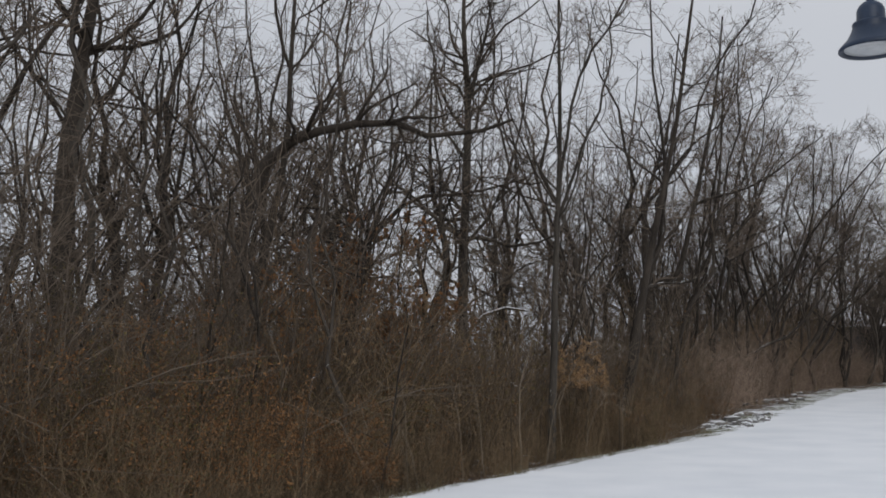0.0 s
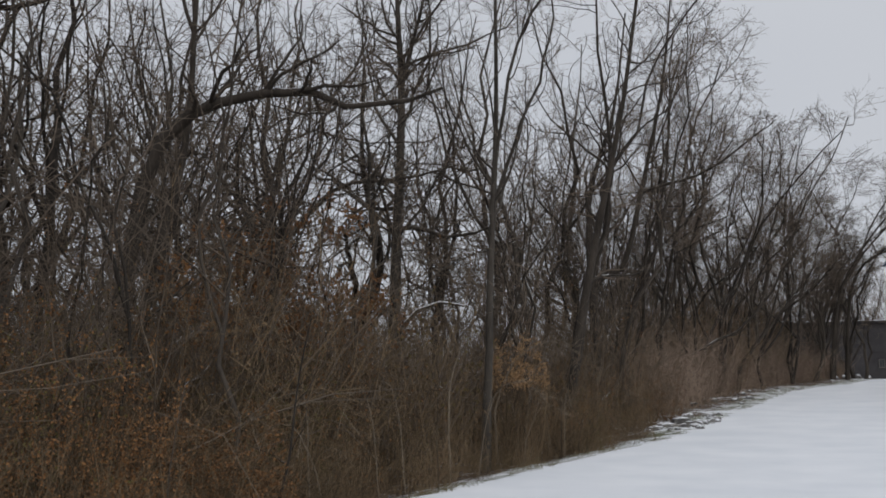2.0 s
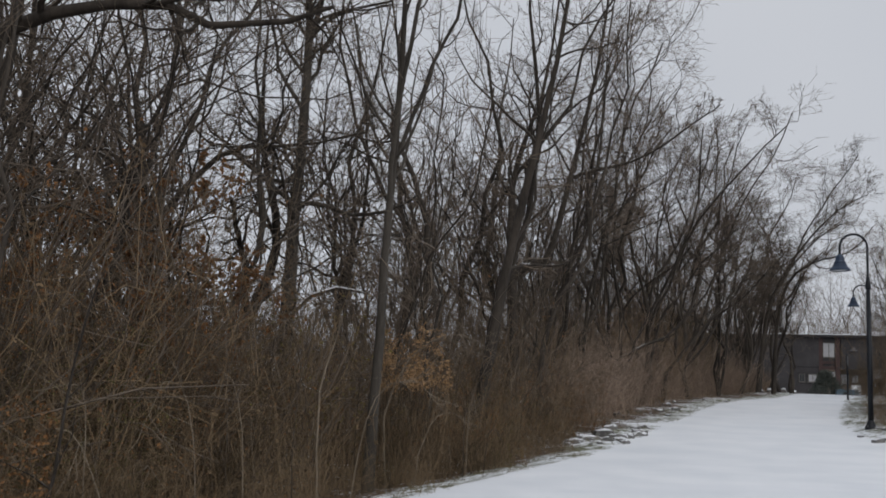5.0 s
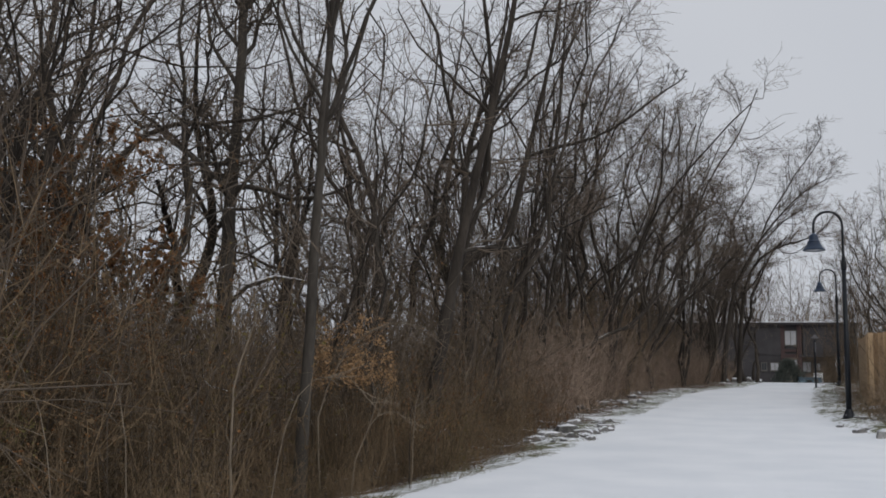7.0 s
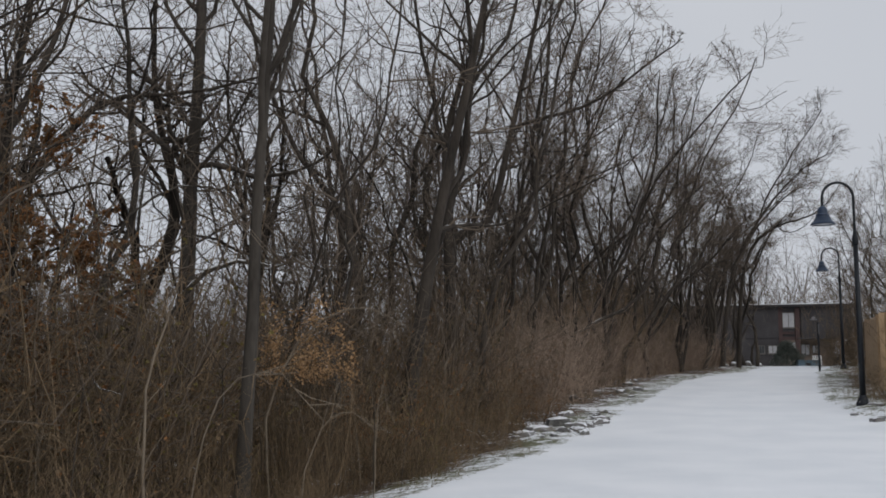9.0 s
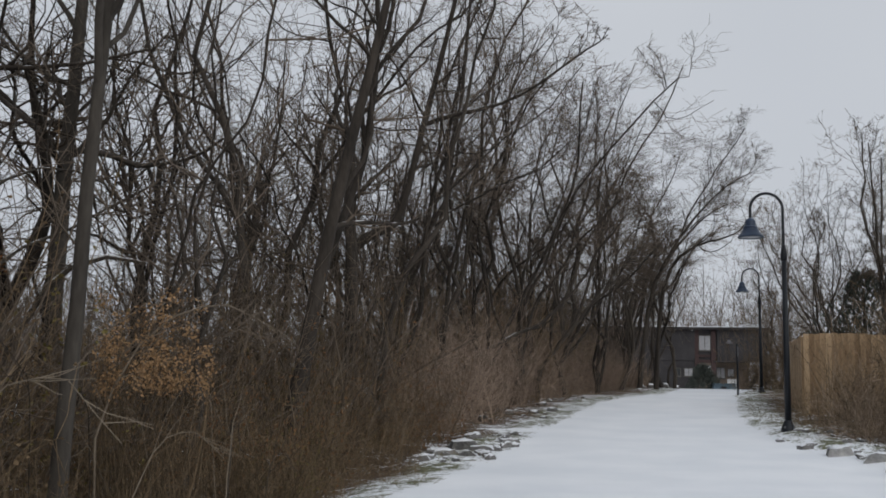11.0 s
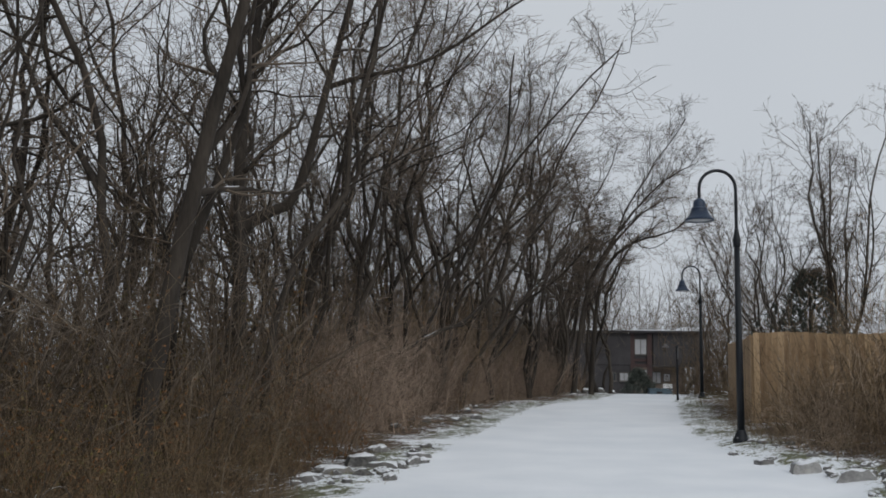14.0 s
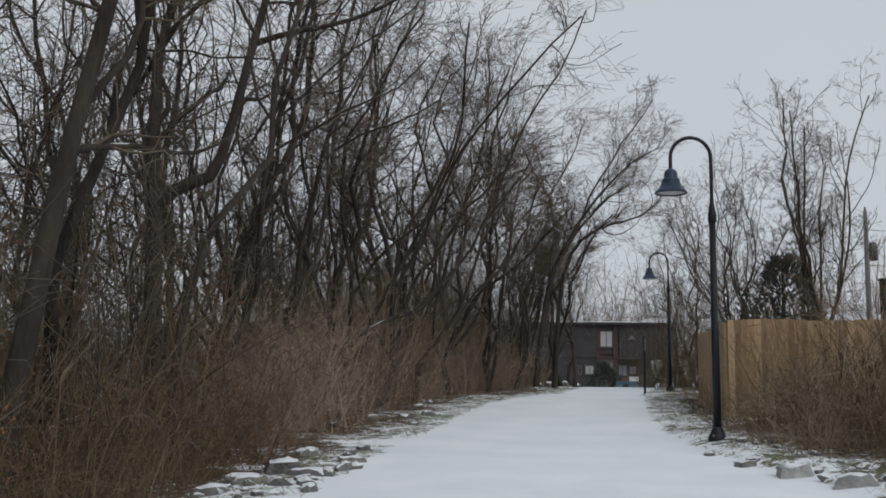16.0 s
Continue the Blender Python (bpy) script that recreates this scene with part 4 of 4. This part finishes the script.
# juniper behind the fence
juniper = thing("juniper", 12.0, 53.0, ground_at(12.0, 53.0), "dark green juniper tree behind the wooden fence", "tree")
jr = np.random.default_rng(201)
part("trunk", lathe(bmesh.new(), [(0.11, -0.2), (0.09, 2.0), (0.03, 4.0)], 8), bark, juniper, smooth=True)


def needle_spray(g, count, height, radius, low=0.1):
    """Upswept sprays of a conifer or clipped evergreen, with an uneven outline."""
    h = low + (height - low) * g.uniform(0, 1, count) ** 0.8
    ang = g.uniform(0, 2 * math.pi, count)
    reach = radius * (1 - (h / (height * 1.06)) ** 1.6) * (0.45 + 0.55 * g.uniform(0, 1, count)) * (1 + 0.25 * np.sin(ang * 3 + h * 2))
    tip = np.stack([reach * np.cos(ang), reach * np.sin(ang), h], axis=1)
    way = np.stack([np.cos(ang), np.sin(ang), np.full(count, 0.8)], axis=1) / 1.28
    P = paths(tip, way, g.uniform(0.2, 0.45, count), 4, 0.1, 0.2, g)
    R = np.full((count, 1), 0.03) * np.array([[0.6, 1.0, 0.7, 0.1]])
    Q, qr = branches(P, R, 4, (0, 1), 0.55, (25, 60), 3, 0.05, 0.2, g, 0.8, 0.014)
    return joined([tubes(P, R, 3), tubes(Q, qr, 3)])


child("crown", mesh_of("crown", *needle_spray(jr, 900, 4.6, 2.3), needle), juniper, "dark green needles")

# ---- apartment building at the trail's end ----
house = thing("apartment_building", 10.5, 95, 0.4, "two-storey dark brown apartment building with snow on its flat roof", "building")
part("wall", boxes(bmesh.new(), (-9, 1.6, 0, 8, 2.5, 4.9), (1.6, 3.3, 0.12, 8, 2.5, 4.9), (3.3, 7.1, 0, 8, 2.5, 4.9)), siding, house, "dark brown upper siding")
part("wall", boxes(bmesh.new(), (-9, 1.6, 0.06, 8, -0.6, 2.5)), siding, house, "dark brown lower siding")
part("wall", boxes(bmesh.new(), (1.6, 3.0, 0.06, 8, -0.6, 2.5), (3.0, 6.0, 1.5, 8, -0.6, 2.5)), tan_wall, house, "dull tan lower wall")
part("panel", boxes(bmesh.new(), (1.6, 1.9, -0.03, 0.12, 0.2, 4.85), (2.85, 3.2, -0.05, 0.12, 0.2, 4.85), (1.9, 2.85, 0.02, 0.12, 2.3, 2.55), (1.9, 2.85, 0.02, 0.12, 2.75, 2.95)), red_panel, house, "dark red-brown window bay trim")
roof = part("roof", boxes(bmesh.new(), (-9.4, 7.5, -0.5, 8.5, 4.9, 5.06), bevel=0.02), siding, house)
part("snow", boxes(bmesh.new(), (-9.3, 7.4, -0.42, 8.4, 5.06, 5.13), bevel=0.03), snow_cap, roof, "thin white snow layer")
heap = boxes(bmesh.new(), (5.4, 7.3, -0.3, 2.5, 5.13, 5.36), bevel=0.1)
part("snow_drift", heap, snow_cap, roof, "heap of white snow")
part("floor_slab", boxes(bmesh.new(), (3.0, 7.1, -0.15, 1.5, 2.38, 2.5)), siding, house)
for px in (3.1, 6.95):
    part("post", boxes(bmesh.new(), (px - 0.08, px + 0.08, 0.0, 0.16, -0.6, 2.38)), siding, house)
for i in range(14):
    part("board", boxes(bmesh.new(), (-9.0 + 0.01 * (i % 2), 1.59, -0.022, 0.0, 2.5 + 0.17 * i, 2.655 + 0.17 * i)), siding, house)
    part("board", boxes(bmesh.new(), (3.31, 7.09, -0.022, 0.0, 2.5 + 0.17 * i, 2.655 + 0.17 * i)), siding, house)


def house_window(parent, x0, x1, z0, z1, y, glazing):
    """A framed window in a wall that faces the trail."""
    w = part("window", boxes(bmesh.new(), (x0 - 0.06, x0, y - 0.06, y + 0.04, z0 - 0.06, z1 + 0.06), (x1, x1 + 0.06, y - 0.06, y + 0.04, z0 - 0.06, z1 + 0.06), (x0, x1, y - 0.06, y + 0.04, z1, z1 + 0.06), (x0, x1, y - 0.06, y + 0.04, z0 - 0.06, z0), ((x0 + x1) / 2 - 0.02, (x0 + x1) / 2 + 0.02, y - 0.05, y + 0.02, z0, z1)), dull_trim, parent)
    part("pane", boxes(bmesh.new(), (x0, x1, y - 0.02, y + 0.01, z0, z1)), glazing, w)
    part("sill", boxes(bmesh.new(), (x0 - 0.1, x1 + 0.1, y - 0.1, y + 0.02, z0 - 0.1, z0 - 0.06)), dull_trim, w)
    return w


house_window(house, 1.95, 2.8, 3.3, 4.4, 0.08, blind)
house_window(house, 2.0, 2.8, 1.6, 2.1, 0.02, blind)
house_window(house, 0.1, 0.45, 1.3, 1.85, 0.02, glass)
house_window(house, 0.8, 1.4, 1.3, 1.85, 0.02, blind)
house_window(house, 3.5, 4.1, 1.15, 1.95, 1.46, blind)
house_window(house, 4.35, 4.8, 1.3, 1.85, 1.46, blind)
door = part("door", boxes(bmesh.new(), (4.3, 5.0, 1.42, 1.5, -0.2, 1.1), bevel=0.01), white_paint, house, "pale door")
part("handle", boxes(bmesh.new(), (4.88, 4.94, 1.37, 1.42, 0.4, 0.52)), steel, door)
part("wall_lamp", boxes(bmesh.new(), (3.95, 4.5, -0.16, -0.02, 3.82, 3.92), (4.1, 4.35, -0.12, -0.02, 3.92, 4.1), bevel=0.02), steel, house)
stair = part("stair", boxes(bmesh.new(), *[(5.6 + 0.11 * i, 5.75 + 0.11 * i, 0.3, 1.2, 0.14 + 0.18 * i, 0.2 + 0.18 * i) for i in range(12)]), rubber, house, "dark outside stair")
string_board = bmesh.new()
boxes(string_board, (0, 2.6, 0.24, 0.29, -0.12, 0.12))
bmesh.ops.rotate(string_board, verts=string_board.verts, cent=(0, 0, 0), matrix=Matrix.Rotation(radians(-58), 3, "Y"))
bmesh.ops.translate(string_board, verts=string_board.verts, vec=(5.6, 0, 0.1))
part("stringer", string_board, rubber, stair)

# low bin, clipped evergreen and lumps of snow before the building
bin_x, bin_y = 13.1, 88.5
utility_bin = thing("storage_bin", bin_x, bin_y, ground_at(bin_x, bin_y), "low blue-grey storage bin before the apartment building", "storage bin")
part("body", boxes(bmesh.new(), (-0.8, 0.8, -0.4, 0.4, 0, 0.52), bevel=0.06), car_paint, utility_bin)
part("lid", boxes(bmesh.new(), (-0.84, 0.84, -0.44, 0.44, 0.52, 0.64), bevel=0.05), car_paint, utility_bin)
part("hatch", boxes(bmesh.new(), (-0.3, 0.1, -0.42, -0.395, 0.15, 0.42)), rubber, utility_bin, "dark opening")
yew = thing("evergreen_shrub", 11.75, 89.5, ground_at(11.75, 89.5), "rounded dark evergreen shrub before the apartment building", "shrub")
part("stem", lathe(bmesh.new(), [(0.07, -0.2), (0.05, 0.6), (0.02, 1.2)], 8), bark, yew)
child("crown", mesh_of("crown", *needle_spray(np.random.default_rng(202), 800, 1.8, 1.1, 0.05), needle), yew, "dark green needles")

marker_x, marker_y = 7.2, 53.0
marker = thing("marker_post", marker_x, marker_y, ground_at(marker_x, marker_y), "thin dark marker post at the edge of the trail", "post")
part("post", lathe(bmesh.new(), [(0.04, -0.2), (0.04, 1.9), (0.03, 1.95)], 10), black_paint, marker, smooth=True)
part("sign_plate", boxes(bmesh.new(), (-0.012, 0.012, -0.15, 0.15, 1.45, 1.85)), steel, marker, "thin sign plate seen edge-on")

# utility pole, dark post and neighbouring house beyond the fence
up_x, up_y = 20.8, 67.0
pole = thing("utility_pole", up_x, up_y, ground_at(up_x, up_y), "weathered wooden utility pole with a transformer", "utility pole")
part("pole", lathe(bmesh.new(), [(0.15, -0.3), (0.13, 4), (0.095, 8.5)], 12), weathered_wood, pole, smooth=True)
part("transformer", lathe(bmesh.new(), [(0.12, 6.1), (0.2, 6.15), (0.2, 6.9), (0.16, 6.98), (0.05, 7.02)], 16, (0.32, 0, 0)), steel, pole, smooth=True)
part("bracket", boxes(bmesh.new(), (0.05, 0.3, -0.04, 0.04, 6.3, 6.4), (0.05, 0.3, -0.04, 0.04, 6.7, 6.8)), steel, pole)
part("insulator", lathe(bmesh.new(), [(0.03, 8.4), (0.06, 8.5), (0.06, 8.6), (0.03, 8.72)], 10), steel, pole)
for zz in (7.6, 5.9):
    sag = [(30.0 * k / 16, -6.0 * k / 16, zz - 3.2 * (k / 16) * (1 - k / 16)) for k in range(17)]
    child("wire", mesh_of("wire", *tubes(np.array([sag]), np.full((1, 17), 0.012), 4), rubber), pole)
dark_post = thing("post", 12.1, 45.2, ground_at(12.1, 45.2), "tall dark wooden post behind the fence", "post")
part("shaft", boxes(bmesh.new(), (-0.09, 0.09, -0.09, 0.09, -0.2, 3.4), bevel=0.015), rubber, dark_post)
part("cap", boxes(bmesh.new(), (-0.12, 0.12, -0.12, 0.12, 3.4, 3.46), bevel=0.01), rubber, dark_post)
shed = thing("neighbouring_house", 27.0, 76.0, 0.5, "low house with a snow-covered roof beyond the fence", "house")
part("wall", boxes(bmesh.new(), (-5.5, 5.5, 0, 7, -0.5, 3.9)), tan_wall, shed)
roof_bm = bmesh.new()
ra = [roof_bm.verts.new(v) for v in ((-6, -0.5, 3.85), (6, -0.5, 3.85), (6, 3.5, 4.75), (-6, 3.5, 4.75), (-6, 7.5, 3.85), (6, 7.5, 3.85))]
roof_bm.faces.new((ra[0], ra[1], ra[2], ra[3]))
roof_bm.faces.new((ra[3], ra[2], ra[5], ra[4]))
bmesh.ops.solidify(roof_bm, geom=roof_bm.faces[:], thickness=0.15)
part("roof", roof_bm, snow_cap, shed, "roof white with snow")
house_window(shed, -3.5, -2.3, 1.2, 2.5, -0.02, glass)
house_window(shed, 1.5, 2.7, 1.2, 2.5, -0.02, glass)


# ---- rocks along the trail ----
def rock_mesh(seed):
    g = np.random.default_rng(seed)
    bm = bmesh.new()
    bmesh.ops.create_icosphere(bm, subdivisions=2, radius=1.0)
    cuts = g.normal(0, 1, (11, 3))
    cuts /= np.linalg.norm(cuts, axis=1, keepdims=True)
    depth_of = g.uniform(0.55, 0.85, 9)
    for v in bm.verts:
        for c, d in zip(cuts, depth_of):
            over = v.co.dot(Vector(c)) - d
            if over > 0:
                v.co -= Vector(c) * over
        v.co += Vector(g.normal(0, 0.025, 3))
    me = bpy.data.meshes.new("rock")
    bm.to_mesh(me)
    bm.free()
    me.materials.append(stone)
    return me


rock_meshes = [rock_mesh(300 + i) for i in range(5)]


def rock(x, y, size, flat=0.6, label="angular grey rock dusted with snow", group="rocks along the trail"):
    ob = new("rock", rock_meshes[int(rng.integers(5))])
    ob.matrix_basis = pose(x, y, ground_at(x, y) + size * flat * 0.12, float(rng.normal(0, 8)), float(rng.normal(0, 8)), float(rng.uniform(0, 360)))
    ob.scale = (size, size * float(rng.uniform(0.6, 0.9)), size * flat)
    return tagged(ob, label, "rock", group)


def slab_rock(seed, x, y, width, deep, tall, turn, label, capped=True, mat=None):
    """A broken slab with chipped edges, and the snow that lies on it."""
    g = np.random.default_rng(seed)
    ob = thing("rock_slab", x, y, ground_at(x, y), label, "rock", "slabs along the trail", turn)
    bm = boxes(bmesh.new(), (-width / 2, width / 2, -deep / 2, deep / 2, -0.12, tall))
    bmesh.ops.subdivide_edges(bm, edges=bm.edges[:], cuts=2, use_grid_fill=True)
    for v in bm.verts:
        v.co.x *= 1.0 - 0.28 * max(v.co.z, 0) / tall
        v.co.z += 0.22 * tall * v.co.x / width * (v.co.z > 0)
        v.co += Vector(g.normal(0, 0.06 * tall + 0.006, 3))
    bmesh.ops.bevel(bm, geom=bm.edges[:], offset=0.007, segments=1, affect="EDGES")
    part("stone", bm, mat or stone, ob)
    if capped:
        top = boxes(bmesh.new(), (-width * 0.36, width * 0.3, -deep * 0.38, deep * 0.4, tall - 0.02, tall + 0.03))
        bmesh.ops.subdivide_edges(top, edges=top.edges[:], cuts=2, use_grid_fill=True)
        for v in top.verts:
            edge = max(abs(v.co.x) / width, abs(v.co.y) / deep)
            v.co.z += 0.22 * tall * v.co.x / width - (0.035 if edge > 0.29 and v.co.z > tall else 0) + g.normal(0, 0.004)
            v.co.x += g.normal(0, 0.02)
            v.co.y += g.normal(0, 0.02)
        part("snow", top, snow_cap, ob, "white cap of snow", smooth=True)
    return ob


slab_rock(701, -1.95, 31.4, 0.5, 0.55, 0.13, 12, "flat dark grey rock with a thick cap of snow")
slab_rock(702, -1.55, 31.0, 0.55, 0.4, 0.07, -20, "low dark rock slab half sunk in snow", False)
slab_rock(703, -2.25, 30.4, 0.5, 0.4, 0.08, 25, "low dark rock slab streaked with snow")
slab_rock(704, -2.5, 29.5, 0.4, 0.4, 0.08, -10, "low dark rock slab streaked with snow")
slab_rock(705, -1.15, 32.2, 0.4, 0.3, 0.06, 30, "low dark rock slab half sunk in snow", False)
for i in range(30):
    y = float(rng.uniform(28.6, 34.0))
    rock(float(along_y(EDGE_L, y)) - 0.1 - float(rng.uniform(0, 1)) ** 1.5 * 1.3, y, float(rng.uniform(0.06, 0.2)))
slab_rock(711, 4.6, 30.8, 0.44, 0.3, 0.15, -8, "angular pale grey rock with snow on top", mat=pale_stone)
slab_rock(712, 4.95, 29.7, 0.5, 0.34, 0.11, -25, "angular pale grey rock with snow on top", mat=pale_stone)
slab_rock(713, 4.3, 31.9, 0.26, 0.22, 0.08, 20, "low brownish rock beside the trail", False)
for i in range(60):
    y = float(rng.uniform(27.5, 34.3))
    rock(float(along_y(EDGE_R, y)) + 0.1 + float(rng.uniform(0, 1.3)), y, 0.04 + 0.13 * float(rng.uniform(0, 1)) ** 2)
for i in range(14):
    y = float(rng.uniform(36, 58))
    rock(float(along_y(EDGE_L, y)) - float(rng.uniform(0.3, 2.2)), y, float(rng.uniform(0.08, 0.2)))
for x, y in ((4.3, 60.5), (4.9, 61.2), (5.6, 62.0), (6.1, 62.4)):
    rock(x, y, 0.3, 0.8, "snow-covered rock at the end of the woods")


# ---- dry grass on the verges ----
def blades(seed, xs, ys, height):
    g = np.random.default_rng(seed)
    K = len(xs)
    way = np.stack([g.normal(0, 0.5, K), g.normal(0, 0.5, K), np.ones(K)], axis=1)
    way /= np.linalg.norm(way, axis=1, keepdims=True)
    P = paths(np.stack([xs, ys, ground_z(xs, ys) - 0.02], axis=1), way, height * g.uniform(0.5, 1.4, K), 3, -0.35, 0.1, g)
    return tubes(P, np.array([[0.004, 0.003, 0.001]]).repeat(K, axis=0), 3)


gg = np.random.default_rng(400)
ly = gg.uniform(12, 60, 3600)
lx = along_y(EDGE_L, ly) - 0.05 - along_y(VERGE, ly) * gg.uniform(0, 1.2, 3600) ** 0.7
ry = gg.uniform(28, 60, 3000)
rx = along_y(EDGE_R, ry) + 0.15 + 0.25 + gg.uniform(0, 1, 3000) ** 0.8 * 2.4
keep = (np.sin(lx * 3 + ly * 1.3) + np.sin(ly * 2.1 - lx) > 0.3)
grass_mesh = joined([blades(401, lx[keep], ly[keep], 0.15), blades(402, rx, ry, 0.17)])
tagged(new("grass", mesh_of("grass", *grass_mesh, dry_grass)), "short dry grass poking through patchy snow", "grass", kind="stuff")
